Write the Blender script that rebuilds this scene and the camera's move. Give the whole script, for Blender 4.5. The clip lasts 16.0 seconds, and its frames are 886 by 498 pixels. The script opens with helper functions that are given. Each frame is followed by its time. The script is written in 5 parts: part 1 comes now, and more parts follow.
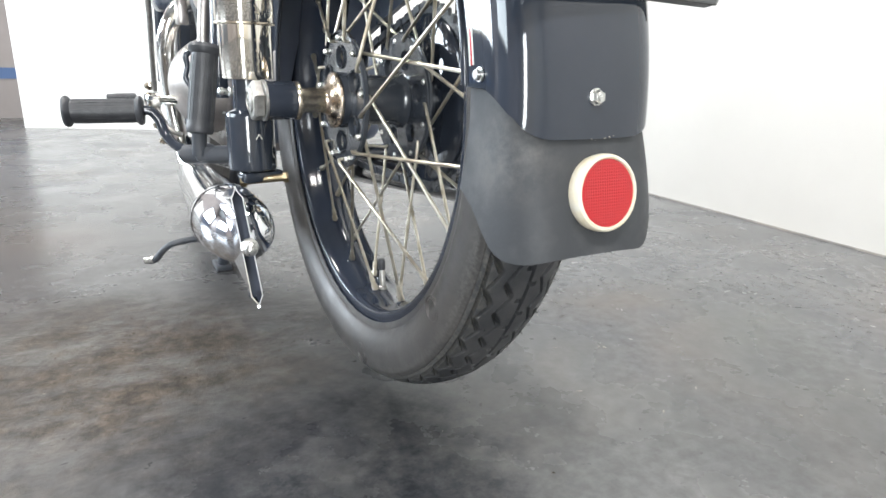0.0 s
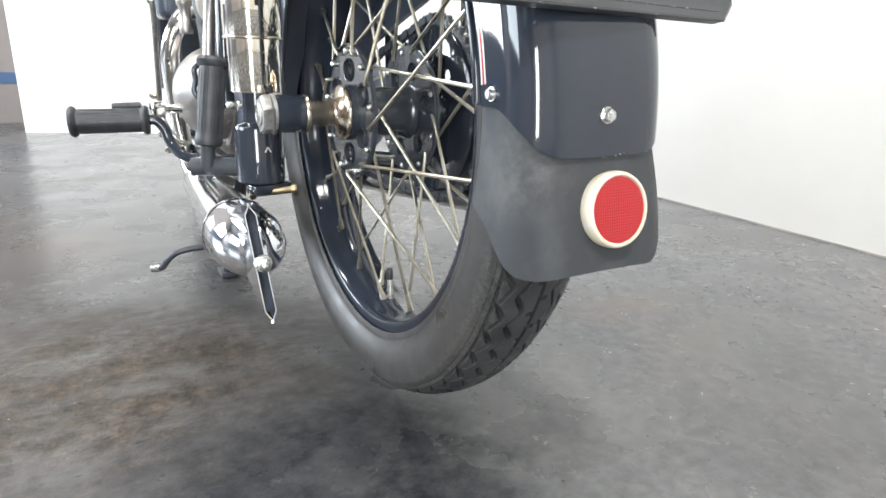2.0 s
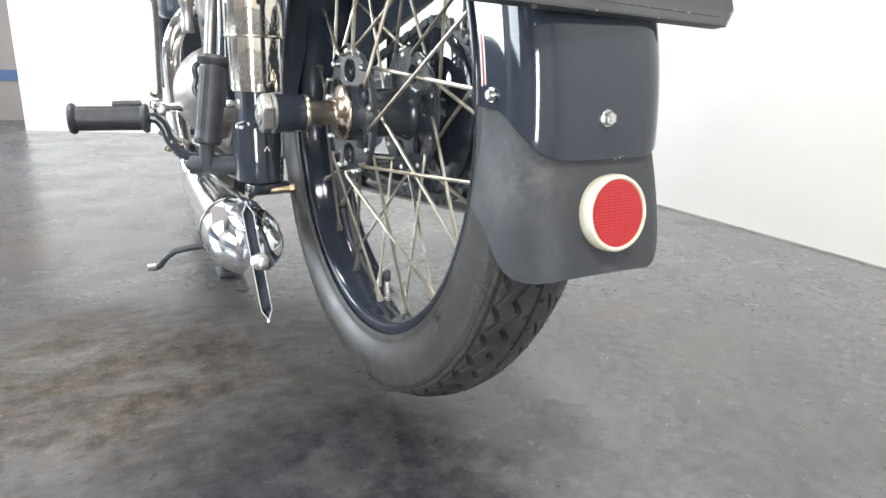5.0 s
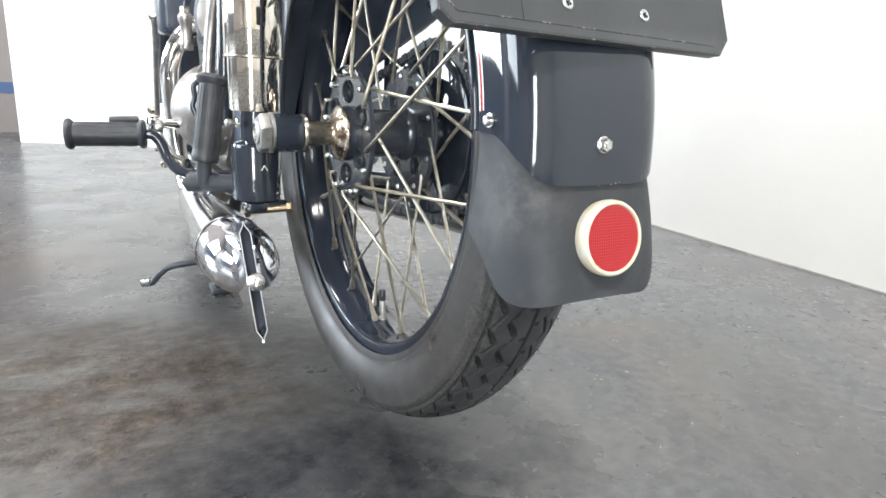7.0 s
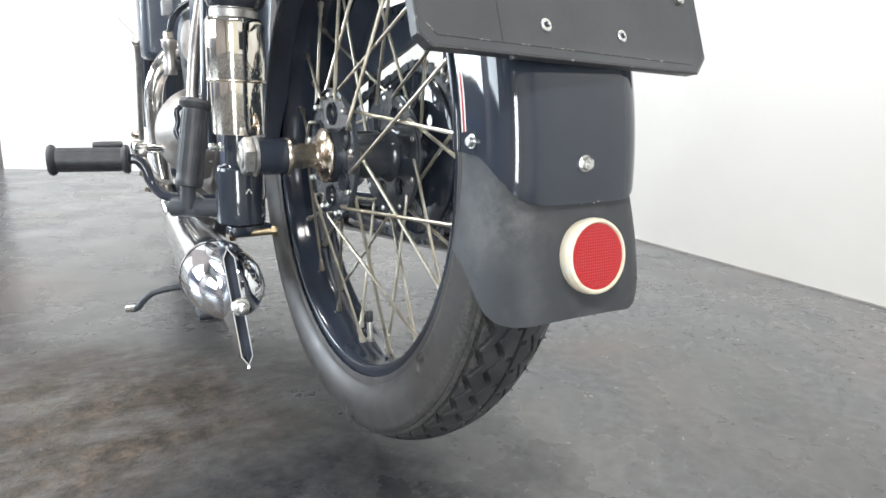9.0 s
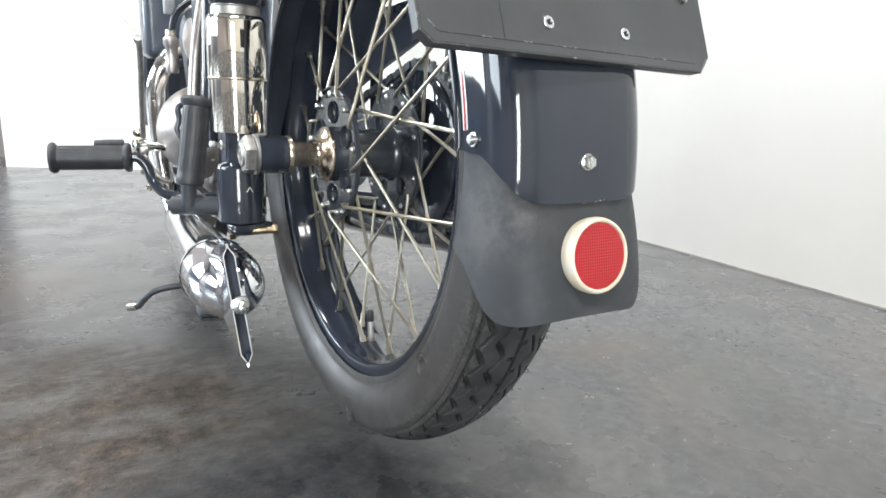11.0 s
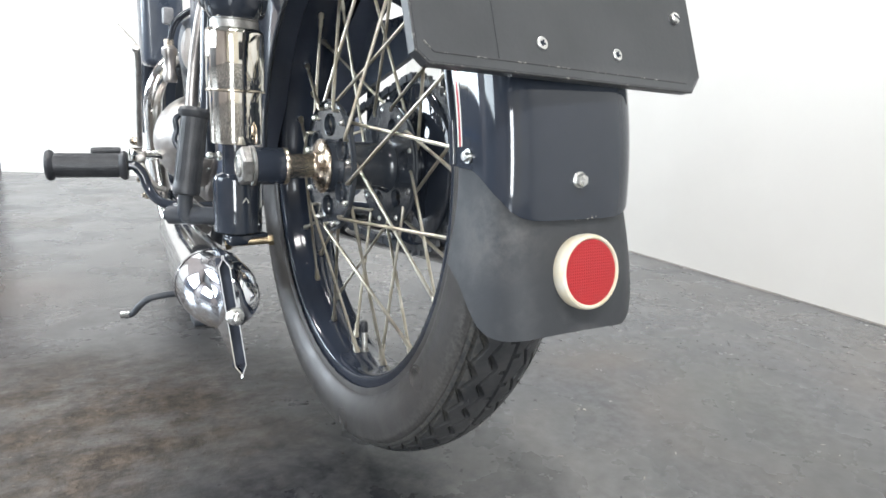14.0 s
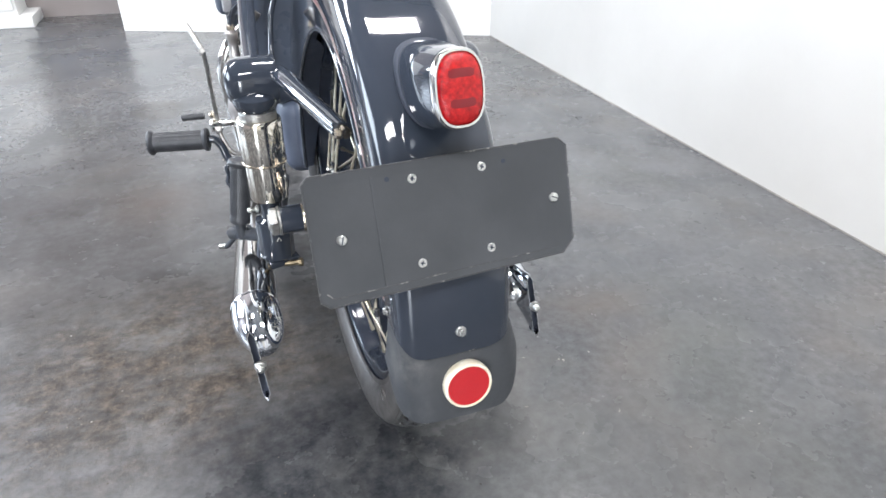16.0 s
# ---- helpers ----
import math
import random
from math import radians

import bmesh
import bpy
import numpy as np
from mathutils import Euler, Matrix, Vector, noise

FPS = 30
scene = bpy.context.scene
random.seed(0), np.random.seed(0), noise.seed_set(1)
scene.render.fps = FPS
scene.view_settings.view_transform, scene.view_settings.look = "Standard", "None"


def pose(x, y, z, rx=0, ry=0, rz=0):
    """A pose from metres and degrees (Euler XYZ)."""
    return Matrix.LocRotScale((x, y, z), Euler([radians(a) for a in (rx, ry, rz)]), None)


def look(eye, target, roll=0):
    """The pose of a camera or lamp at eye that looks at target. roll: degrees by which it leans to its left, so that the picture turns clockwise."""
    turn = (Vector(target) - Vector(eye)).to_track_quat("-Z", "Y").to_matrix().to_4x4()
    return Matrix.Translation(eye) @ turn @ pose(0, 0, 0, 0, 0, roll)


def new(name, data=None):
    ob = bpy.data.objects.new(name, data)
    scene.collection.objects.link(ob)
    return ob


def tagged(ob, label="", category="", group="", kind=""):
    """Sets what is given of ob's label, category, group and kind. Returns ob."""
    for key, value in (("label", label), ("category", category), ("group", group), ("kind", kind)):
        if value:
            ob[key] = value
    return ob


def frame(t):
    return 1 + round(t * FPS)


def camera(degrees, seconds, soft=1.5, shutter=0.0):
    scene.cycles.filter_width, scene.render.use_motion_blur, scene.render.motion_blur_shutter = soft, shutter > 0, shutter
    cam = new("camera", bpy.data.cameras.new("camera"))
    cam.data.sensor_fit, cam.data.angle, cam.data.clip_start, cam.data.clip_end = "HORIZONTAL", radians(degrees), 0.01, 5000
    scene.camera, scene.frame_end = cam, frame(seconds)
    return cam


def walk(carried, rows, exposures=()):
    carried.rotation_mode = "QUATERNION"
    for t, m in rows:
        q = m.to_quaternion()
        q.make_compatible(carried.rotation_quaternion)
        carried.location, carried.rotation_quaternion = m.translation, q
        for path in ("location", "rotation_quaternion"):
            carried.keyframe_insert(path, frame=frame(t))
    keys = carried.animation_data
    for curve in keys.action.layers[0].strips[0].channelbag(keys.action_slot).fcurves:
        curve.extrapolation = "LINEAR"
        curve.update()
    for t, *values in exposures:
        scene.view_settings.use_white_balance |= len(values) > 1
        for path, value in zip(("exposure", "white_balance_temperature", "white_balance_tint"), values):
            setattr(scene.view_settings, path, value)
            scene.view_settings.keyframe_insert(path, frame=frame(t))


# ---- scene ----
# rows: seconds, x, y, z, yaw, pitch, roll
ROWS = [
    (0, -0.3037, -0.6917, 0.4205, -28.616, -17.093, -1.704),
    (0.5, -0.3161, -0.6917, 0.4338, -29.035, -17.309, -1.353),
    (1, -0.3189, -0.6892, 0.4363, -28.802, -17.383, -1.255),
    (1.5, -0.3154, -0.6901, 0.4366, -28.833, -17.233, -1.103),
    (2, -0.3134, -0.6877, 0.4341, -28.797, -17.168, -1.305),
    (2.5, -0.3144, -0.6886, 0.4334, -28.761, -17.201, -1.676),
    (3, -0.3119, -0.6883, 0.4324, -28.713, -16.601, -1.954),
    (3.5, -0.3104, -0.6890, 0.4314, -28.664, -16.659, -2.060),
    (4, -0.3100, -0.6889, 0.4306, -28.690, -16.797, -2.126),
    (6.5, -0.3155, -0.6845, 0.4330, -28.531, -16.092, -2.467),
    (7, -0.3145, -0.6865, 0.4361, -29.026, -15.257, -2.964),
    (7.5, -0.3111, -0.6896, 0.4384, -29.637, -14.619, -2.846),
    (8, -0.3113, -0.6882, 0.4395, -29.964, -14.384, -2.531),
    (8.5, -0.3120, -0.6883, 0.4427, -30.304, -13.695, -2.159),
    (9, -0.3114, -0.6869, 0.4382, -30.280, -13.558, -2.115),
    (11.5, -0.3095, -0.6852, 0.4363, -29.989, -13.484, -2.452),
    (12, -0.3107, -0.6868, 0.4383, -29.995, -13.210, -2.553),
    (12.5, -0.3104, -0.6867, 0.4380, -30.075, -13.111, -2.644),
    (13, -0.3095, -0.6871, 0.4388, -30.130, -13.140, -2.728),
    (13.5, -0.3108, -0.6888, 0.4399, -30.188, -12.998, -2.896),
    (14, -0.3112, -0.6895, 0.4423, -30.357, -12.757, -3.014),
    (14.5, -0.3100, -0.6872, 0.4408, -30.384, -12.627, -3.100),
    (14.8, -0.3062, -0.6817, 0.4457, -30.507, -12.696, -3.390),
    (15, -0.2908, -0.6781, 0.4714, -30.655, -13.106, -3.523),
    (15.2, -0.2864, -0.6912, 0.5254, -30.659, -17.009, -4.248),
    (15.5, -0.2771, -0.7536, 0.6570, -28.672, -23.556, -2.625),
    (15.8, -0.2471, -0.8178, 0.7788, -23.533, -29.001, -1.168),
    (16, -0.1981, -0.8302, 0.8102, -20.100, -31.323, -0.607),
]
cam = camera(70.40, 16.0, soft=1.6)
walk(cam, [(t, pose(x, y, z, 90 + pitch, roll, yaw)) for t, x, y, z, yaw, pitch, roll in ROWS],
     exposures=((0.0, 1.16, 6520, 10), (1.0, 1.10, 6520, 10), (4.0, 1.10, 6520, 10), (6.5, 1.10, 6490, 10), (9.0, 0.97, 6480, 10), (14.5, 0.92, 6430, 10.5), (15.2, 0.97, 6370, 11), (16.0, 1.05, 6250, 12.5)))

# ---------------------------------------------------------------- light
world = bpy.data.worlds.new("daylight")
scene.world = world
world.use_nodes = True
wn = world.node_tree.nodes
sky = wn.new("ShaderNodeTexSky")
sky.sky_type, sky.sun_disc = "NISHITA", False
sky.sun_elevation, sky.sun_rotation = radians(42), radians(-70)
world.node_tree.links.new(sky.outputs[0], wn["Background"].inputs[0])
wn["Background"].inputs[1].default_value = 0.12


def area_lamp(name, eye, target, w, h, watts, colour):
    lamp = bpy.data.lights.new(name, "AREA")
    lamp.shape, lamp.size, lamp.size_y, lamp.energy, lamp.color = "RECTANGLE", w, h, watts, colour
    ob = new(name, lamp)
    ob.matrix_world = look(eye, target)
    return ob


area_lamp("daylight_side_window", (-4.42, 1.2, 1.75), (-1.5, 1.2, 0.6), 2.3, 1.5, 60, (0.82, 0.93, 1.0))
area_lamp("daylight_far_window", (-3.35, 3.72, 1.40), (-3.0, 0, 1.0), 1.7, 1.5, 85, (0.80, 0.91, 1.0))
# Rear fill lamp added to light the back of the machine; no door known.
area_lamp("rear_fill_lamp", (-2.4, -4.42, 1.1), (-2.0, -1.5, 0.3), 1.0, 2.0, 80, (0.92, 0.97, 1.0))
area_lamp("ceiling_light", (0.45, 0.45, 3.26), (0.45, 0.45, 0), 0.85, 0.36, 52, (1.0, 0.985, 0.965))
area_lamp("ceiling_light", (-1.9, 1.9, 3.26), (-1.9, 1.9, 0), 1.5, 0.36, 66, (1.0, 0.985, 0.965))
area_lamp("ceiling_light", (-0.9, -2.0, 3.26), (-0.9, -2.0, 0), 1.5, 0.36, 60, (1.0, 0.985, 0.965))

# ---------------------------------------------------------------- materials


def material(name, base, rough=0.5, metal=0.0, coat=0.0, spec=0.5):
    m = bpy.data.materials.new(name)
    m.use_nodes = True
    b = m.node_tree.nodes["Principled BSDF"]
    b.inputs["Base Color"].default_value = (*base, 1)
    b.inputs["Roughness"].default_value, b.inputs["Metallic"].default_value = rough, metal
    b.inputs["Coat Weight"].default_value, b.inputs["Coat Roughness"].default_value = coat, 0.03
    b.inputs["Specular IOR Level"].default_value = spec
    return m


def noise_node(m, scale, detail=5.0, rough=0.6):
    nt = m.node_tree
    co = nt.nodes.get("co") or nt.nodes.new("ShaderNodeTexCoord")
    co.name = "co"
    n = nt.nodes.new("ShaderNodeTexNoise")
    n.inputs["Scale"].default_value, n.inputs["Detail"].default_value, n.inputs["Roughness"].default_value = scale, detail, rough
    nt.links.new(co.outputs["Object"], n.inputs["Vector"])
    return n


def ramp(m, source, stops):
    r = m.node_tree.nodes.new("ShaderNodeValToRGB")
    e = r.color_ramp.elements
    while len(e) < len(stops):
        e.new(0.5)
    for k, (p, c) in zip(e, stops):
        k.position = p
        k.color = (*c, 1) if len(c) == 3 else c
    m.node_tree.links.new(source, r.inputs[0])
    return r


def vary(m, scale, base_a, base_b, rough_a=None, rough_b=None, bump=0.0, bump_scale=None, lo=0.35, hi=0.65):
    """Two-scale change of colour, gloss and relief on a material."""
    nt = m.node_tree
    b = nt.nodes["Principled BSDF"]
    n = noise_node(m, scale)
    if base_a is not None:
        nt.links.new(ramp(m, n.outputs[0], [(lo, base_a), (hi, base_b)]).outputs[0], b.inputs["Base Color"])
    if rough_a is not None:
        n2 = noise_node(m, scale * 2.3, 6, 0.7)
        nt.links.new(ramp(m, n2.outputs[0], [(0.35, (rough_a,) * 3), (0.7, (rough_b,) * 3)]).outputs[0], b.inputs["Roughness"])
    if bump:
        n3 = noise_node(m, bump_scale or scale * 8, 4, 0.6)
        bp = nt.nodes.new("ShaderNodeBump")
        bp.inputs["Strength"].default_value, bp.inputs["Distance"].default_value = bump, 0.001
        nt.links.new(n3.outputs[0], bp.inputs["Height"])
        nt.links.new(bp.outputs[0], b.inputs["Normal"])
    return m


# Black enamels raised towards navy: the haze is painted into their base colour.
BLACK = vary(material("gloss_black_enamel_hazed", (0.026, 0.032, 0.044), 0.06, coat=1.0), 9, (0.024, 0.030, 0.041), (0.030, 0.036, 0.049), 0.04, 0.08)
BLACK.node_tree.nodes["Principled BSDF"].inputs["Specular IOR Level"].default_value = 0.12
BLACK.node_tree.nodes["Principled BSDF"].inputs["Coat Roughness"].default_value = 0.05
RIMBLACK = vary(material("gloss_black_rim_enamel_hazed", (0.012, 0.016, 0.025), 0.12, coat=0.15, spec=0.3), 14, (0.017, 0.022, 0.034), (0.024, 0.030, 0.044), 0.08, 0.15)
SATIN = vary(material("satin_black_paint", (0.04, 0.042, 0.047), 0.42), 11, (0.036, 0.039, 0.043), (0.050, 0.053, 0.058), 0.30, 0.42, 0.10, 300)
RUBBER = vary(material("tyre_rubber", (0.035, 0.035, 0.036), 0.6, spec=0.5), 17, (0.038, 0.036, 0.036), (0.066, 0.061, 0.058), 0.34, 0.50, 0.14, 500)
TREAD = vary(material("worn_tread_rubber", (0.02, 0.021, 0.024), 0.5), 26, (0.022, 0.024, 0.028), (0.052, 0.052, 0.054), 0.34, 0.55, 0.15, 420)
FLAP = vary(material("flap_rubber", (0.045, 0.046, 0.05), 0.5), 16, (0.040, 0.043, 0.048), (0.090, 0.091, 0.093), 0.52, 0.68, 0.15, 400, 0.48, 0.78)
def dusty_smear(m, centre, radius, dust):
    """Pale dust wiped over one place of a dark surface."""
    nt = m.node_tree
    b = nt.nodes["Principled BSDF"]
    old = b.inputs["Base Color"].links[0].from_socket
    sub = nt.nodes.new("ShaderNodeVectorMath")
    sub.operation, sub.inputs[1].default_value = "DISTANCE", centre
    nt.links.new(nt.nodes["co"].outputs["Object"], sub.inputs[0])
    fall = ramp(m, sub.outputs["Value"], [(radius * 0.2, (1, 1, 1)), (radius, (0, 0, 0))])
    n = ramp(m, noise_node(m, 55, 7, 0.7).outputs[0], [(0.38, (0, 0, 0)), (0.68, (0.75, 0.75, 0.75))])
    both = nt.nodes.new("ShaderNodeMix")
    both.data_type, both.blend_type = "RGBA", "MULTIPLY"
    both.inputs[0].default_value = 1.0
    nt.links.new(fall.outputs[0], both.inputs[6])
    nt.links.new(n.outputs[0], both.inputs[7])
    out = nt.nodes.new("ShaderNodeMix")
    out.data_type = "RGBA"
    nt.links.new(both.outputs[2], out.inputs[0])
    nt.links.new(old, out.inputs[6])
    out.inputs[7].default_value = (*dust, 1)
    nt.links.new(out.outputs[2], b.inputs["Base Color"])


def dusty_ring(m, centre_z, stops, dust):
    """Pale dust lying in a ring round the axle; stops of (radius, amount)."""
    nt = m.node_tree
    b = nt.nodes["Principled BSDF"]
    old = b.inputs["Base Color"].links[0].from_socket
    flat = nt.nodes.new("ShaderNodeVectorMath")
    flat.operation, flat.inputs[1].default_value = "MULTIPLY", (0, 1, 1)
    nt.links.new(nt.nodes["co"].outputs["Object"], flat.inputs[0])
    far = nt.nodes.new("ShaderNodeVectorMath")
    far.operation, far.inputs[1].default_value = "DISTANCE", (0, 0, centre_z)
    nt.links.new(flat.outputs[0], far.inputs[0])
    ring = ramp(m, far.outputs["Value"], [(r, (a,) * 3) for r, a in stops])
    speck = ramp(m, noise_node(m, 230, 8, 0.75).outputs[0], [(0.42, (0, 0, 0)), (0.66, (1, 1, 1))])
    both = nt.nodes.new("ShaderNodeMix")
    both.data_type, both.blend_type = "RGBA", "MULTIPLY"
    both.inputs[0].default_value = 1.0
    nt.links.new(ring.outputs[0], both.inputs[6])
    nt.links.new(speck.outputs[0], both.inputs[7])
    out = nt.nodes.new("ShaderNodeMix")
    out.data_type = "RGBA"
    nt.links.new(both.outputs[2], out.inputs[0])
    nt.links.new(old, out.inputs[6])
    out.inputs[7].default_value = (*dust, 1)
    nt.links.new(out.outputs[2], b.inputs["Base Color"])


dusty_ring(RUBBER, 0.376, [(0.291, 0.0), (0.301, 0.14), (0.3065, 0.55), (0.3100, 0.55), (0.3135, 0.45)], (0.16, 0.155, 0.145))
dusty_ring(TREAD, 0.376, [(0.308, 0.8), (0.3190, 0.75), (0.3222, 0.10), (0.3300, 0.05)], (0.15, 0.142, 0.120))
dusty_smear(FLAP, (-0.058, -0.340, 0.368), 0.046, (0.13, 0.125, 0.12))
# Grip black also raised a little to include the haze.
GRIP = vary(material("grip_rubber", (0.02, 0.02, 0.022), 0.55), 60, (0.026, 0.028, 0.033), (0.046, 0.048, 0.053), 0.36, 0.52, 0.2, 600)
CHROME = vary(material("chrome", (0.78, 0.77, 0.74), 0.05, 1.0), 20, (0.72, 0.71, 0.68), (0.80, 0.79, 0.77), 0.05, 0.10)
# Chrome copies: warm room reflections tinted into one, blue haze into the other.
WARMCHROME = vary(material("warm_reflection_chrome", (0.82, 0.78, 0.70), 0.05, 1.0), 14, (0.78, 0.74, 0.66), (0.86, 0.82, 0.75), 0.04, 0.09)
BRIGHTCHROME = vary(material("cold_haze_chrome", (0.80, 0.82, 0.86), 0.04, 1.0), 16, (0.76, 0.78, 0.82), (0.84, 0.86, 0.90), 0.04, 0.07)
NICKEL = vary(material("aged_nickel", (0.62, 0.55, 0.43), 0.2, 1.0), 18, (0.50, 0.43, 0.34), (0.64, 0.57, 0.47), 0.18, 0.30)
DULLCHROME = vary(material("dull_brushed_chrome", (0.60, 0.59, 0.57), 0.32, 1.0), 7, (0.52, 0.515, 0.51), (0.62, 0.61, 0.60), 0.07, 0.13)
SPOKE = vary(material("dull_plated_steel", (0.58, 0.54, 0.45), 0.36, 1.0), 45, (0.44, 0.39, 0.30), (0.66, 0.63, 0.55), 0.28, 0.5)
ALLOY = vary(material("cast_alloy", (0.60, 0.58, 0.55), 0.36, 1.0), 25, (0.36, 0.33, 0.31), (0.52, 0.49, 0.47), 0.34, 0.5, 0.2, 350)
ZINC = vary(material("zinc_plated_steel", (0.70, 0.70, 0.68), 0.28, 1.0), 150, (0.58, 0.58, 0.56), (0.76, 0.76, 0.74), 0.22, 0.4)
CREAM = vary(material("cream_plastic", (0.78, 0.72, 0.58), 0.35), 60, (0.80, 0.76, 0.66), (0.74, 0.64, 0.44), 0.3, 0.4)
REDLENS = material("red_reflector", (0.41, 0.011, 0.016), 0.24, coat=0.3)
LAMPRED = vary(material("red_lamp_glass", (0.5, 0.012, 0.02), 0.16, coat=0.15, spec=0.3), 240, (0.22, 0.004, 0.006), (0.50, 0.012, 0.012), 0.1, 0.25, 1.0, 420)
DEEPRED = material("deep_red_glass", (0.15, 0.004, 0.008), 0.25, coat=0.15)
RED = material("red_line", (0.5, 0.03, 0.04), 0.25, coat=1.0)
IVORY = material("ivory_line", (0.75, 0.72, 0.66), 0.25, coat=1.0)
# Dark navy set inside holes and slots for their shade; also the gasket.
DARK = vary(material("dark_matte_navy", (0.01, 0.01, 0.012), 0.7), 40, (0.020, 0.027, 0.044), (0.030, 0.036, 0.052))
# Navy for shaded insides: haze is painted into both base colours below.
HAZENAVY = vary(material("hazed_navy_underside", (0.10, 0.12, 0.17), 0.5), 12, (0.09, 0.11, 0.16), (0.12, 0.14, 0.19), 0.45, 0.6, 0.1, 200)
HAZEDARK = vary(material("hazed_navy_enamel", (0.055, 0.068, 0.095), 0.3, coat=0.3), 10, (0.048, 0.060, 0.085), (0.064, 0.078, 0.106), 0.25, 0.4)
CRUMB = vary(material("pale_grit", (0.4, 0.38, 0.34), 0.7), 30, (0.18, 0.17, 0.155), (0.38, 0.36, 0.32))
GRIT = material("brown_grit", (0.06, 0.045, 0.035), 0.85, spec=0.2)
gi = GRIT.node_tree.nodes.new("ShaderNodeNewGeometry")
GRIT.node_tree.links.new(ramp(GRIT, gi.outputs["Random Per Island"], [(0.0, (0.034, 0.028, 0.022)), (0.5, (0.070, 0.056, 0.044)), (0.9, (0.11, 0.092, 0.074)), (1.0, (0.22, 0.19, 0.16))]).outputs[0], GRIT.node_tree.nodes["Principled BSDF"].inputs["Base Color"])
# Dark paint for unseen walls, chosen to darken what the guard reflects.
DADO = vary(material("dark_unseen_wall_paint", (0.10, 0.105, 0.12), 0.5), 3, (0.09, 0.095, 0.11), (0.12, 0.125, 0.14), 0.45, 0.6)
GREYCAST = vary(material("dull_grey_casting", (0.25, 0.25, 0.26), 0.5), 40, (0.20, 0.20, 0.21), (0.31, 0.31, 0.32), 0.45, 0.6, 0.2, 300)
PALECAST = vary(material("pale_buffed_casting", (0.5, 0.46, 0.42), 0.5), 30, (0.44, 0.40, 0.37), (0.54, 0.50, 0.46), 0.4, 0.55, 0.15, 300)
STEEL = vary(material("dull_worn_steel", (0.42, 0.41, 0.39), 0.42, 1.0), 120, (0.34, 0.33, 0.31), (0.50, 0.49, 0.47), 0.36, 0.55, 0.2, 500)
BRASSY = vary(material("tarnished_yellow_plating", (0.34, 0.27, 0.16), 0.4, 1.0), 80, (0.17, 0.135, 0.085), (0.32, 0.26, 0.17), 0.34, 0.5)
COPPERY = vary(material("worn_copper_toned_plating", (0.60, 0.48, 0.37), 0.26, 1.0), 26, (0.52, 0.41, 0.31), (0.66, 0.56, 0.46), 0.20, 0.32)
# Hub black and iron also carry haze in their base colour.
HUBBLACK = vary(material("oily_black_hub_enamel_hazed", (0.012, 0.014, 0.018), 0.25, coat=0.35), 30, (0.028, 0.034, 0.044), (0.042, 0.047, 0.056), 0.16, 0.30)
IRON = vary(material("greasy_black_iron", (0.02, 0.02, 0.022), 0.4), 50, (0.032, 0.039, 0.052), (0.054, 0.058, 0.066), 0.35, 0.6, 0.3, 300)
WHITEWALL = vary(material("white_wall_paint", (0.76, 0.75, 0.73), 0.6), 1.3, (0.74, 0.735, 0.715), (0.79, 0.785, 0.77), 0.5, 0.7, 0.15, 160)
BROWNWALL = vary(material("grey_brown_wall_paint", (0.24, 0.21, 0.20), 0.6), 2, (0.22, 0.195, 0.19), (0.27, 0.24, 0.23), 0.5, 0.7, 0.1, 120)
PALEWALL = vary(material("pale_cream_wall_paint", (0.70, 0.65, 0.55), 0.6), 1.6, (0.66, 0.61, 0.51), (0.74, 0.69, 0.59), 0.5, 0.7, 0.1, 140)
OFFWHITE = vary(material("off_white_wall_paint", (0.55, 0.54, 0.515), 0.6), 1.3, (0.52, 0.51, 0.485), (0.57, 0.56, 0.535), 0.5, 0.7, 0.15, 160)
BLUE = material("blue_paint", (0.05, 0.10, 0.22), 0.5)
# Unseen ceiling, kept grey so the guard's reflections stay dark.
ROOFGREY = vary(material("grey_unseen_ceiling", (0.22, 0.22, 0.22), 0.6), 2, (0.19, 0.19, 0.19), (0.26, 0.26, 0.255), 0.5, 0.7)
TRIM = vary(material("wall_foot_line", (0.17, 0.15, 0.13), 0.7), 6, (0.20, 0.19, 0.18), (0.34, 0.31, 0.28))


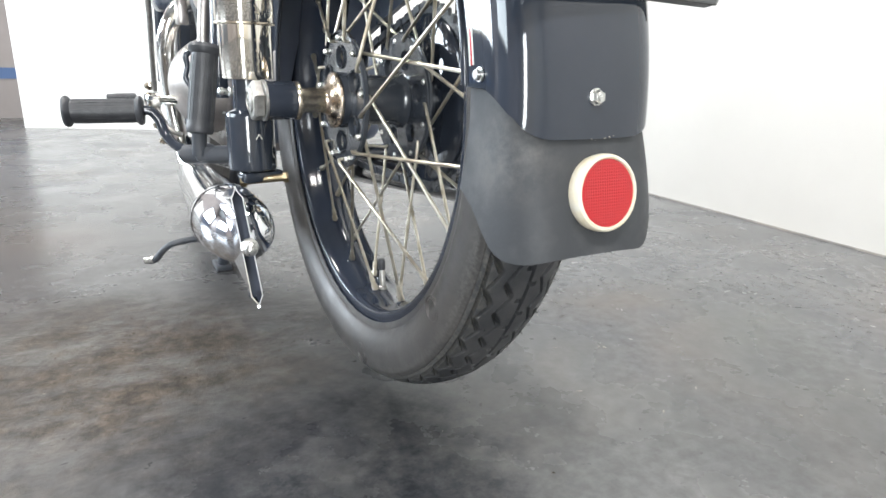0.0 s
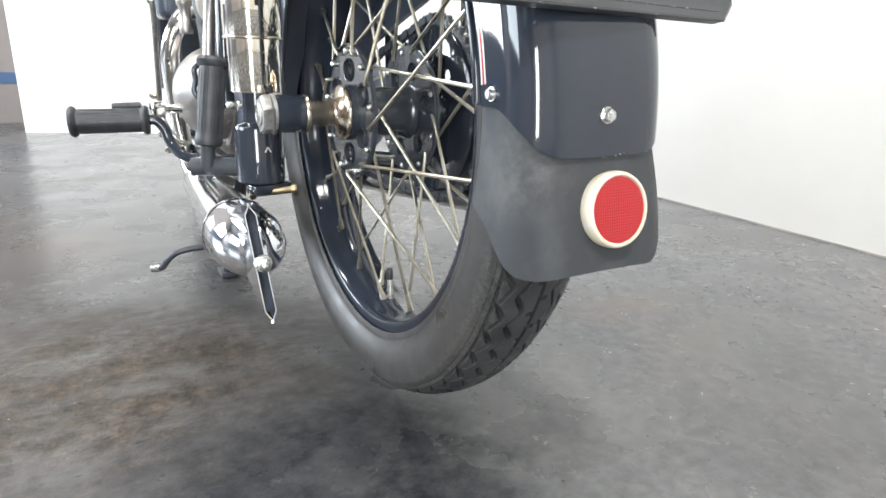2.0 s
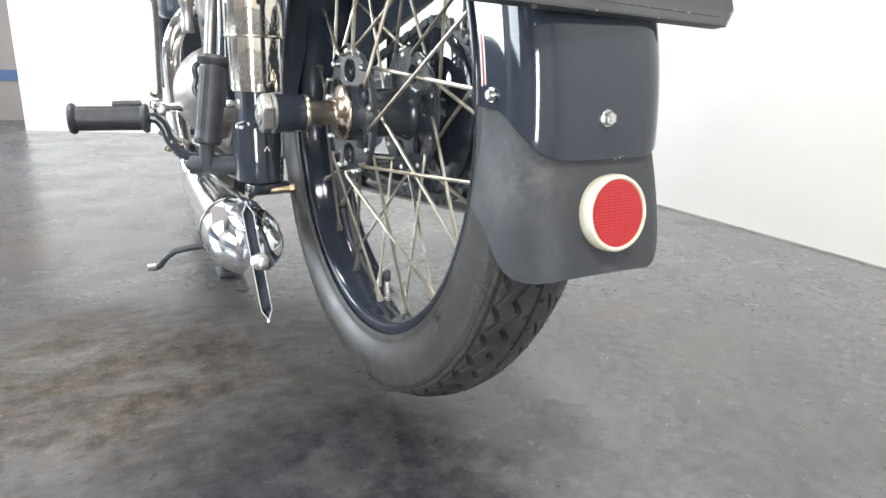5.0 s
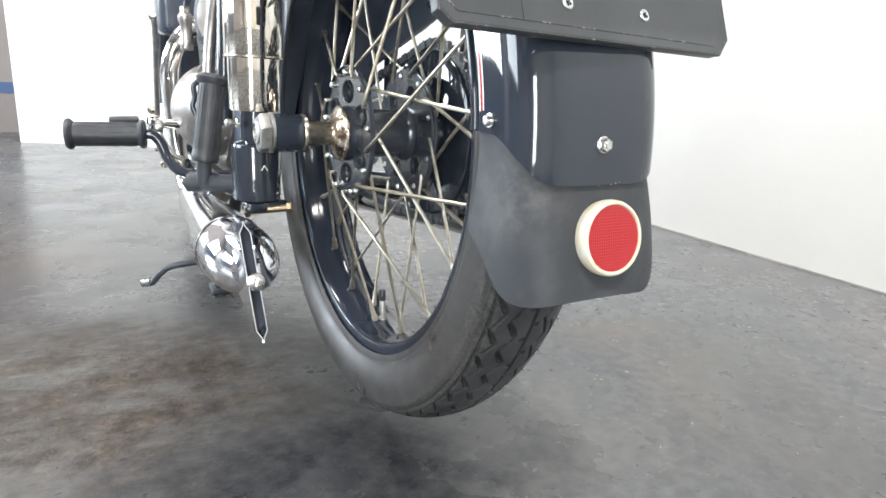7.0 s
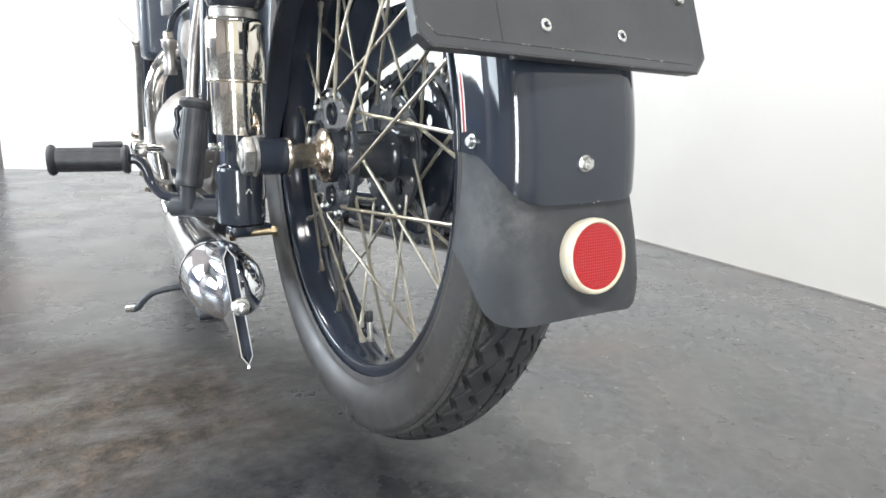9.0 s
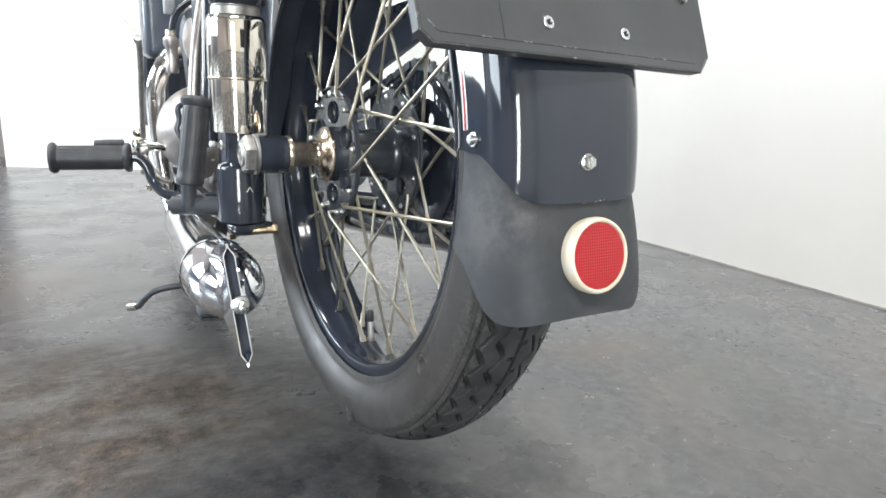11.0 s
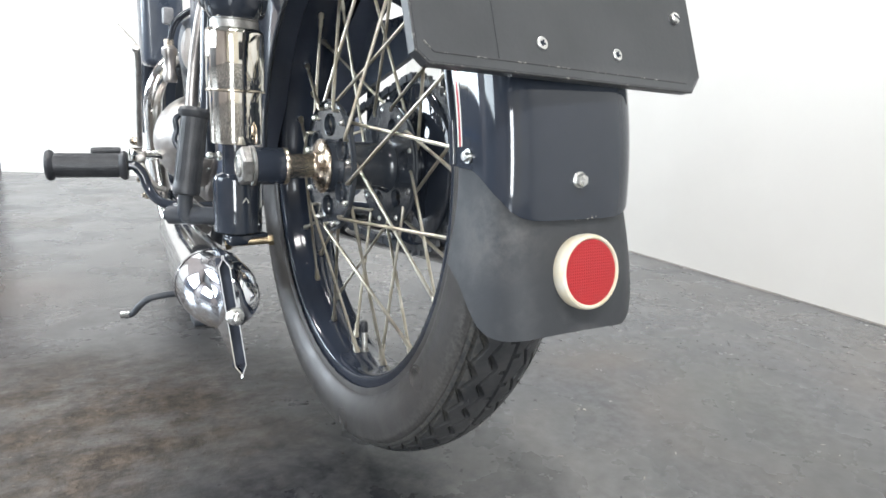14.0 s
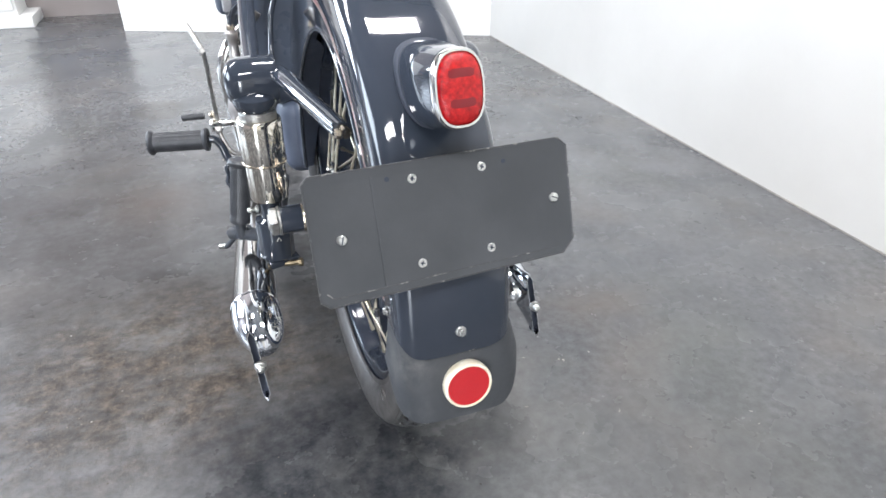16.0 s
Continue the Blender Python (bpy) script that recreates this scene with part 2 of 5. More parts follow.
def floor_material():
    m = material("sealed_concrete", (0.07, 0.07, 0.07), 0.3)
    nt = m.node_tree
    b = nt.nodes["Principled BSDF"]
    big, mid, fine = noise_node(m, 1.3, 3, 0.5), noise_node(m, 6.0, 8, 0.62), noise_node(m, 48, 6, 0.65)
    co = nt.nodes["co"]

    def mix(kind, fac, a, c):
        x = nt.nodes.new("ShaderNodeMix")
        x.data_type, x.blend_type = "RGBA", kind
        for sock, val in ((x.inputs[0], fac), (x.inputs[6], a), (x.inputs[7], c)):
            if isinstance(val, (int, float)):
                sock.default_value = val
            elif isinstance(val, tuple):
                sock.default_value = (*val, 1)
            else:
                nt.links.new(val, sock)
        return x.outputs[2]

    def grey(source, *stops):
        return ramp(m, source, [(p, (c,) * 3) for p, c in stops]).outputs[0]

    def patch(cx, cy, sx, sy, lo, hi, top=1.0):
        """Soft oval mask round a place on the floor."""
        mp = nt.nodes.new("ShaderNodeMapping")
        mp.inputs["Location"].default_value = (-cx, -cy, 0)
        nt.links.new(co.outputs["Object"], mp.inputs[0])
        sc = nt.nodes.new("ShaderNodeVectorMath")
        sc.operation = "MULTIPLY"
        sc.inputs[1].default_value = (1 / sx, 1 / sy, 0)
        ln = nt.nodes.new("ShaderNodeVectorMath")
        ln.operation = "LENGTH"
        nt.links.new(mp.outputs[0], sc.inputs[0])
        nt.links.new(sc.outputs[0], ln.inputs[0])
        return grey(ln.outputs["Value"], (lo, top), (hi, 0.0))

    def stretched(scale, turn, along, across, detail, rough):
        mp = nt.nodes.new("ShaderNodeMapping")
        mp.inputs["Rotation"].default_value, mp.inputs["Scale"].default_value = (0, 0, turn), (along, across, 1)
        nt.links.new(co.outputs["Object"], mp.inputs[0])
        n = nt.nodes.new("ShaderNodeTexNoise")
        n.inputs["Scale"].default_value, n.inputs["Detail"].default_value, n.inputs["Roughness"].default_value = scale, detail, rough
        nt.links.new(mp.outputs[0], n.inputs["Vector"])
        return n.outputs[0]

    base = ramp(m, big.outputs[0], [(0.30, (0.064, 0.067, 0.072)), (0.5, (0.082, 0.084, 0.087)), (0.7, (0.103, 0.104, 0.105))]).outputs[0]
    base = mix("MULTIPLY", 1.0, base, ramp(m, mid.outputs[0], [(0.28, (0.72, 0.73, 0.76)), (0.5, (1.0, 1.0, 1.0)), (0.74, (1.24, 1.22, 1.18))]).outputs[0])
    base = mix("MULTIPLY", 1.0, base, grey(fine.outputs[0], (0.30, 0.66), (0.5, 1.0), (0.72, 1.34)))
    # faint rusty and greenish clouds
    base = mix("MIX", grey(noise_node(m, 3.1, 4, 0.55).outputs[0], (0.50, 0.0), (0.76, 0.4)), base, (0.098, 0.080, 0.066))
    base = mix("MIX", grey(noise_node(m, 2.3, 4, 0.55).outputs[0], (0.52, 0.0), (0.76, 0.4)), base, (0.074, 0.080, 0.066))
    # pale sheen of the white wall painted into the floor on the open side
    wall_sheen = mix("MULTIPLY", 1.0, patch(1.00, 0.95, 0.75, 1.35, 0.2, 1.0, 0.8), grey(noise_node(m, 4.2, 5, 0.6).outputs[0], (0.36, 0.0), (0.66, 1.0)))
    base = mix("MIX", wall_sheen, base, (0.132, 0.135, 0.140))
    # small dark pits and pale flecks
    base = mix("MIX", grey(noise_node(m, 75, 4, 0.7).outputs[0], (0.30, 0.7), (0.36, 0.0)), base, (0.028, 0.027, 0.027))
    base = mix("MIX", grey(noise_node(m, 95, 5, 0.7).outputs[0], (0.69, 0.0), (0.76, 0.6)), base, (0.20, 0.19, 0.165))
    # wide patch, darker and duller, on the stand side
    side_patch = mix("MULTIPLY", 1.0, patch(-0.70, 0.58, 1.10, 1.25, 0.3, 1.0, 0.85), grey(mid.outputs[0], (0.30, 1.0), (0.70, 0.35)))
    base = mix("MIX", side_patch, base, (0.045, 0.041, 0.039))
    # smaller darker patch towards the near right
    murk = mix("MULTIPLY", 1.0, patch(0.38, -0.42, 0.55, 0.34, 0.2, 1.0, 0.6), grey(mid.outputs[0], (0.30, 1.0), (0.70, 0.4)))
    base = mix("MIX", murk, base, (0.050, 0.051, 0.049))
    # brown dirt trodden in on the stand side, in streaks
    streak = stretched(9, 0.45, 0.8, 1.25, 9, 0.68)
    dmask = mix("MULTIPLY", 1.0, patch(-0.37, 0.19, 0.50, 0.36, 0.35, 1.0), grey(streak, (0.37, 0.12), (0.58, 0.88)))
    grit = noise_node(m, 38, 10, 0.78)
    base = mix("MIX", dmask, base, ramp(m, grit.outputs[0], [(0.40, (0.020, 0.016, 0.013)), (0.48, (0.044, 0.035, 0.027)), (0.55, (0.074, 0.058, 0.044)), (0.66, (0.142, 0.115, 0.090))]).outputs[0])
    # oval stain and rusty blotches further on
    edge = grey(noise_node(m, 18, 5, 0.65).outputs[0], (0.25, 0.4), (0.6, 1.0))
    base = mix("MIX", mix("MULTIPLY", 1.0, patch(-0.41, 1.73, 0.13, 0.16, 0.55, 0.85, 0.7), edge), base, (0.040, 0.035, 0.030))
    base = mix("MIX", mix("MULTIPLY", 1.0, patch(-0.40, 0.93, 0.16, 0.18, 0.2, 1.0, 0.6), edge), base, (0.068, 0.054, 0.046))
    base = mix("MIX", mix("MULTIPLY", 1.0, patch(0.50, 0.10, 0.20, 0.10, 0.2, 1.0, 0.35), edge), base, (0.105, 0.082, 0.064))
    # shadow and reflection of the machine painted under the wheel, broken up by noise
    wheel_shade = mix("MULTIPLY", 1.0, patch(-0.10, -0.15, 0.32, 0.25, 0.50, 1.0, 0.97), grey(noise_node(m, 20, 10, 0.75).outputs[0], (0.38, 1.0), (0.62, 0.25)))
    base = mix("MIX", wheel_shade, base, (0.019, 0.020, 0.024))
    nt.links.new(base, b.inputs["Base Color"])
    rough = grey(noise_node(m, 5.5, 6, 0.6).outputs[0], (0.32, 0.19), (0.70, 0.34))
    rough = mix("MIX", dmask, rough, (0.6, 0.6, 0.6))
    nt.links.new(rough, b.inputs["Roughness"])
    # dry dirt, the darker side and painted shade are dull, bare sealed concrete shines
    nt.links.new(mix("MIX", mix("ADD", 0.6, mix("ADD", 1.0, dmask, side_patch), wheel_shade), (0.56, 0.56, 0.56), (0.13, 0.13, 0.13)), b.inputs["Specular IOR Level"])
    bp = nt.nodes.new("ShaderNodeBump")
    bp.inputs["Strength"].default_value, bp.inputs["Distance"].default_value = 0.25, 0.0006
    nt.links.new(fine.outputs[0], bp.inputs["Height"])
    bp2 = nt.nodes.new("ShaderNodeBump")
    bp2.inputs["Strength"].default_value, bp2.inputs["Distance"].default_value = 0.7, 0.004
    nt.links.new(mix("MULTIPLY", 1.0, dmask, grit.outputs[0]), bp2.inputs["Height"])
    nt.links.new(bp.outputs[0], bp2.inputs["Normal"])
    nt.links.new(bp2.outputs[0], b.inputs["Normal"])
    return m


FLOOR = floor_material()

# ---------------------------------------------------------------- mesh helpers


def part(name, bm, mat, parent=None, label="", angle=38):
    """Link a bmesh as one mesh object under a thing or a part."""
    me = bpy.data.meshes.new(name)
    bmesh.ops.recalc_face_normals(bm, faces=bm.faces)
    bm.to_mesh(me)
    bm.free()
    me.materials.append(mat)
    me.polygons.foreach_set("use_smooth", [True] * len(me.polygons))
    me.set_sharp_from_angle(angle=radians(angle))
    ob = new(name, me)
    ob.parent = parent
    return tagged(ob, label)


def again(ob, m, parent):
    """One more piece on the same mesh."""
    o = new(ob.name.split(".")[0], ob.data)
    o.parent = parent
    o.matrix_basis = m
    return o


def axis(a, b):
    """A matrix whose z runs from a to b, at a."""
    a, b = Vector(a), Vector(b)
    return Matrix.Translation(a) @ (b - a).to_track_quat("Z", "Y").to_matrix().to_4x4()


def loft(bm, rings, closed=True, caps=True):
    vs = [[bm.verts.new(p) for p in r] for r in rings]
    n = len(rings[0])
    for a, b in zip(vs, vs[1:]):
        for i in range(n if closed else n - 1):
            j = (i + 1) % n
            bm.faces.new((a[i], a[j], b[j], b[i]))
    if caps and closed:
        bm.faces.new(vs[0][::-1])
        bm.faces.new(vs[-1])
    return bm


def lathe(bm, prof, m=Matrix(), seg=32, caps=True):
    rings = []
    for r, h in prof:
        rings.append([m @ Vector((max(r, 1e-4) * math.cos(2 * math.pi * i / seg), max(r, 1e-4) * math.sin(2 * math.pi * i / seg), h)) for i in range(seg)])
    return loft(bm, rings, True, caps)


def smooth_path(pts, k=6):
    pts = [Vector(p) for p in pts]
    out = []
    for i in range(len(pts) - 1):
        p0, p1, p2, p3 = pts[max(i - 1, 0)], pts[i], pts[i + 1], pts[min(i + 2, len(pts) - 1)]
        for j in range(k):
            t = j / k
            out.append(0.5 * (2 * p1 + (p2 - p0) * t + (2 * p0 - 5 * p1 + 4 * p2 - p3) * t * t + (3 * p1 - p0 - 3 * p2 + p3) * t ** 3))
    return out + [pts[-1]]


def tube(bm, pts, r, seg=12, flat=1.0, up=None):
    """A round bar along pts; r one radius or one for each point; flat squashes it across up."""
    pts = [Vector(p) for p in pts]
    n = len(pts)
    rs = r if isinstance(r, (list, tuple)) else [r + 0.0] * n
    if len(rs) != n:
        rs = [rs[0] + (rs[-1] - rs[0]) * i / (n - 1) for i in range(n)]
    side = None
    rings = []
    for i, p in enumerate(pts):
        d = (pts[min(i + 1, n - 1)] - pts[max(i - 1, 0)]).normalized()
        if side is None:
            ref = Vector(up) if up else (Vector((0, 0, 1)) if abs(d.z) < 0.9 else Vector((1, 0, 0)))
            side = d.cross(ref).normalized()
        side = (side - d * side.dot(d)).normalized()
        other = side.cross(d)
        rings.append([p + side * (rs[i] * math.cos(2 * math.pi * k / seg)) + other * (rs[i] * flat * math.sin(2 * math.pi * k / seg)) for k in range(seg)])
    return loft(bm, rings)


def block(bm, size, m=Matrix(), bevel=0.0, segs=2):
    r = bmesh.ops.create_cube(bm, size=1.0, matrix=m @ Matrix.Diagonal((*size, 1)))
    if bevel:
        vs = set(r["verts"])
        bmesh.ops.bevel(bm, geom=[e for e in bm.edges if e.verts[0] in vs], offset=bevel, segments=segs, affect="EDGES", profile=0.5)
    return bm


def hexhead(bm, r, h, m):
    lathe(bm, [(r, 0), (r, h * 0.82), (r * 0.88, h), (0, h)], m, 6)
    return bm


def mesh_arrays(name, verts, faces, mat, parent=None, label="", angle=40):
    me = bpy.data.meshes.new(name)
    me.from_pydata(verts, [], faces)
    me.materials.append(mat)
    me.polygons.foreach_set("use_smooth", [True] * len(me.polygons))
    me.set_sharp_from_angle(angle=radians(angle))
    ob = new(name, me)
    ob.parent = parent
    return tagged(ob, label)


# ---------------------------------------------------------------- the room


def slab(name, corners, z0, z1, mat, label="", category="", bevel=0.0):
    """An upright prism over a ground plan."""
    bm = bmesh.new()
    loft(bm, [[Vector((x, y, z0)) for x, y in corners], [Vector((x, y, z1)) for x, y in corners]])
    return tagged(part(name, bm, mat, None, "", 20), label, category, "", "structure")


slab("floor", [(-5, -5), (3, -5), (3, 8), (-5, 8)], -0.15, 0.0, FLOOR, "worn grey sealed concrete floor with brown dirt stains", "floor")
H = 3.3
slab("wall_right", [(1.252, -4.6), (1.40, -4.6), (1.46, 3.2), (1.312, 2.60)], 0, H, OFFWHITE, "plain white painted wall", "wall")
slab("wall_back", [(-0.617, 3.24), (1.3115, 2.503), (1.35, 2.605), (-0.578, 3.342)], 0, H, WHITEWALL, "bright white painted partition wall", "wall")
slab("wall_far", [(-2.45, 3.77), (-0.40, 3.77), (-0.40, 3.89), (-2.45, 3.89)], 0, H, BROWNWALL, "grey brown wall with a blue stripe", "wall")
# Window bay left of here is unseen; dark wall below it darkens reflections.
slab("wall_far_2", [(-5, 3.77), (-4.25, 3.77), (-4.25, 3.89), (-5, 3.89)], 0, H, BROWNWALL, "grey brown wall", "wall")
slab("wall_far_3", [(-4.25, 3.77), (-2.45, 3.77), (-2.45, 3.89), (-4.25, 3.89)], 0, 0.62, DADO, "unseen dark blue wall under a window, for reflections", "wall")
slab("wall_far_4", [(-4.25, 3.77), (-2.45, 3.77), (-2.45, 3.89), (-4.25, 3.89)], 2.2, H, BROWNWALL, "grey brown lintel over a window", "wall")
slab("wall_stripe", [(-5, 3.765), (-0.40, 3.765), (-0.40, 3.77), (-5, 3.77)], 0.222, 0.283, BLUE, "blue painted stripe along the wall", "stripe")
slab("ceiling", [(-4.7, -4.7), (1.5, -4.7), (3, 5.8), (-4.7, 5.8)], H, H + 0.12, ROOFGREY, "dull grey ceiling out of view, keeps reflections dark", "ceiling")
slab("wall_return", [(-0.578, 3.342), (-0.47, 3.30), (-0.42, 3.77), (-0.53, 3.77)], 0, H, WHITEWALL, "white painted return of the partition", "wall")
# unseen side wall with a window, rear wall with an opening; added for reflections
slab("wall_left", [(-4.6, -4.6), (-4.48, -4.6), (-4.48, 0.0), (-4.6, 0.0)], 0, H, BROWNWALL, "grey brown painted wall", "wall")
slab("wall_left_2", [(-4.6, 2.4), (-4.48, 2.4), (-4.48, 5.5), (-4.6, 5.5)], 0, H, BROWNWALL, "grey brown painted wall", "wall")
slab("wall_left_3", [(-4.6, 0.0), (-4.48, 0.0), (-4.48, 2.4), (-4.6, 2.4)], 2.55, H, BROWNWALL, "grey brown lintel over the wide window", "wall")
slab("wall_left_4", [(-4.6, 0.0), (-4.48, 0.0), (-4.48, 2.4), (-4.6, 2.4)], 0, 0.95, DADO, "unseen dark blue wall under the wide window, for reflections", "wall")
slab("wall_rear", [(-4.6, -4.6), (-2.95, -4.6), (-2.95, -4.48), (-4.6, -4.48)], 0, H, PALEWALL, "pale cream wall", "wall")
slab("wall_rear_2", [(-1.85, -4.6), (-0.1, -4.6), (-0.1, -4.48), (-1.85, -4.48)], 0, H, PALEWALL, "pale cream wall", "wall")
slab("wall_rear_3", [(-0.1, -4.6), (1.4, -4.6), (1.4, -4.48), (-0.1, -4.48)], 0, H, WHITEWALL, "white painted wall", "wall")
slab("wall_rear_4", [(-2.95, -4.6), (-1.85, -4.6), (-1.85, -4.48), (-2.95, -4.48)], 2.15, H, PALEWALL, "pale cream lintel over the added rear opening", "wall")
slab("trim", [(1.250, -4.4), (1.2535, -4.4), (1.3115, 2.50), (1.308, 2.50)], 0, 0.004, TRIM, "thin dull line at the foot of the wall", "trim")

# ---------------------------------------------------------------- the motorcycle
ZC = 0.376
bike = tagged(new("motorcycle"), "vintage gloss black motorcycle with chrome fittings on its stand", "motorcycle")
bike.location = (0, 0, -0.0066)
WX = -0.0062  # the wheel sits a little off the middle of the guard
X_AXIS = Matrix.Translation((0, 0, ZC)) @ Matrix.Rotation(radians(90), 4, "Y")
W_AXIS = Matrix.Translation((WX, 0, 0)) @ X_AXIS


def around(R, phi, x):
    """A point at radius R round the rear axle; phi degrees up from straight back."""
    a = radians(phi)
    return Vector((x, -R * math.cos(a), ZC + R * math.sin(a)))


# tyre with moulded tread
def build_tyre():
    side = [(-0.0235, 0.2470), (-0.0262, 0.2565), (-0.0310, 0.2596), (-0.0352, 0.2612), (-0.0372, 0.2618), (-0.0398, 0.2640), (-0.0432, 0.2690), (-0.0466, 0.2755), (-0.0488, 0.2830), (-0.0494, 0.2900), (-0.0486, 0.2985), (-0.0473, 0.3040), (-0.0464, 0.3068), (-0.0452, 0.3094), (-0.0432, 0.3118), (-0.0420, 0.3130), (-0.0408, 0.3132)]
    fine = []
    for a, b_, c, d in zip([side[0]] + side[:-2], side[:-1], side[1:], side[2:] + [side[-1]]):
        for k in range(3):
            t = k / 3
            fine.append(tuple(0.5 * (2 * q + (r - p) * t + (2 * p - 5 * q + 4 * r - w) * t * t + (3 * q - p - 3 * r + w) * t ** 3) for p, q, r, w in zip(a, b_, c, d)))
    side = fine + [side[-1]]
    prof = list(side)
    xs = np.linspace(-0.0395, 0.0395, 85)
    prof += [(x, 0.3290 - 0.0138 * (abs(x) / 0.041) ** 2.2) for x in xs]
    prof += [(-x, r) for x, r in side[::-1]]
    P = np.array(prof)
    n_a, n_p = 1160, len(P)
    a = np.arange(n_a) / n_a * 2 * np.pi
    X, R = np.repeat(P[None, :, 0], n_a, 0), np.repeat(P[None, :, 1], n_a, 0).copy()
    A = np.repeat(a[:, None], n_p, 1)
    u = (A * 58 / (2 * np.pi)) % 1.0
    deep = np.clip(1.6 - np.abs(X) / 0.0010, 0, 1) * 0.9
    for s in (-1, 1):
        uu = u if s < 0 else (u + 0.5) % 1.0
        for mid, amp, shift in ((0.0165, 0.0044, 0.0), (0.0302, 0.0038, 0.30)):
            w = (uu + shift) % 1.0
            rise = w < 0.42
            wave = np.where(rise, w / 0.42, 1 - (w - 0.42) / 0.58) * 2 - 1
            bulge = np.sqrt(np.clip(4 * (w / 0.42) * (1 - w / 0.42), 0, 1))
            width = np.where(rise, 0.0009 + 0.0009 * bulge, 0.0008)
            deep = np.maximum(deep, np.clip(1.5 - np.abs(s * X - mid - amp * wave) / width, 0, 1))
        tick = (np.abs((uu + 0.62) % 1.0 - 0.5) < 0.035) & (s * X > 0) & (s * X < 0.0075)
        deep = np.maximum(deep, tick * 0.8)
        deep = np.maximum(deep, np.clip(1.5 - np.abs(X - s * 0.0366) / 0.0009, 0, 1) * 0.85)
    R = R - 0.0078 * deep * (np.abs(X) < 0.0388)
    verts = np.stack([X + WX, -R * np.cos(A), ZC + R * np.sin(A)], -1).reshape(-1, 3)
    i, j = np.meshgrid(np.arange(n_a), np.arange(n_p - 1), indexing="ij")
    i2 = (i + 1) % n_a
    faces = np.stack([i * n_p + j, i * n_p + j + 1, i2 * n_p + j + 1, i2 * n_p + j], -1).reshape(-1, 4)
    ob = mesh_arrays("tyre", verts.tolist(), faces.tolist(), RUBBER, bike, "black rubber tyre with zigzag tread", 42)
    ob.data.materials.append(TREAD)
    tread = (j >= len(side) - 1) & (j <= n_p - len(side))
    ob.data.polygons.foreach_set("material_index", tread.astype(int).ravel())
    return ob


tyre = build_tyre()
# rubber nubs left by the mould along both shoulders, and two moulded rings on the sidewall
rng_t = random.Random(3)
bm = bmesh.new()
for k in range(58):
    for s_ in (-1, 1):
        if rng_t.random() < 0.6:
            a_ = 360 / 58 * k + rng_t.uniform(-1, 1)
            x_ = s_ * rng_t.choice((0.0385, 0.0345, 0.0225)) + WX
            r_ = 0.3290 - 0.0138 * (abs(x_ - WX) / 0.041) ** 2.2
            lathe(bm, [(0.0006, -0.001), (0.0005, 0.0022), (0.0003, 0.0030)], axis(around(r_ - 0.0005, a_, x_), around(r_ + 0.01, a_ + rng_t.uniform(-2, 2), x_ + s_ * 0.003)), 6)
tagged(part("mould_nubs", bm, TREAD, tyre), kind="stuff")
for phi_, r_ in ((-36.2, 0.2830), (-79.0, 0.2950)):
    bm = bmesh.new()
    c_ = around(r_, phi_, -0.0488 + WX)
    for rad in (0.0120, 0.0085):
        lathe(bm, [(rad - 0.0008, -0.0006), (rad - 0.0004, 0.0007), (rad + 0.0004, 0.0007), (rad + 0.0008, -0.0006)], Matrix.Translation(c_) @ Matrix.Rotation(radians(-90), 4, "Y"), 28, False)
    part("moulded_ring", bm, RUBBER, tyre)
bm = bmesh.new()
half = [(0.2588, -0.0298), (0.2603, -0.0312), (0.2607, -0.0326), (0.2600, -0.0340), (0.2578, -0.0345), (0.2545, -0.0343), (0.2510, -0.0342), (0.2475, -0.0340), (0.2446, -0.0330), (0.2424, -0.0304), (0.2406, -0.0245), (0.2385, -0.0160), (0.2360, -0.0110), (0.2350, 0)]
inner = half + [(r, -x) for r, x in half[:-1][::-1]]
outer = [(r + 0.0028, x * 0.86) for r, x in inner[5:-5]]
ring = inner + outer[::-1] + [inner[0]]
lathe(bm, ring, W_AXIS, 360, False)
rim = part("wheel_rim", bm, RIMBLACK, bike, "gloss black steel wheel rim", 60)

# nipple seats pressed into the rim
bm = bmesh.new()
lathe(bm, [(0.0062, -0.0012), (0.0056, 0.0004), (0.0046, 0.0010), (0.0034, 0.0013)], Matrix(), 12)
seat0 = part("nipple_seat", bm, RIMBLACK, rim)
FL, FR = -0.0550, 0.0200   # the hub's two flanges
# flange, side of it on which the hook lies, way round that the spoke leans, first angle
SPOKES = ((FL, -1, 1, 29.5, 40.0), (FL, 1, -1, 9.0, 40.0), (FR, -1, -1, 0.5, 41.0), (FR, 1, 1, 20.5, 39.0))

# hub
bm = bmesh.new()
lathe(bm, [(0.018, -0.0635), (0.030, -0.0615), (0.0310, -0.0545), (0.0285, -0.045), (0.0275, 0.005), (0.031, 0.015), (0.036, 0.0185), (0.034, 0.050), (0.02, 0.052)], X_AXIS, 48)
hub = part("hub", bm, HUBBLACK, bike, "oily black painted hub barrel")


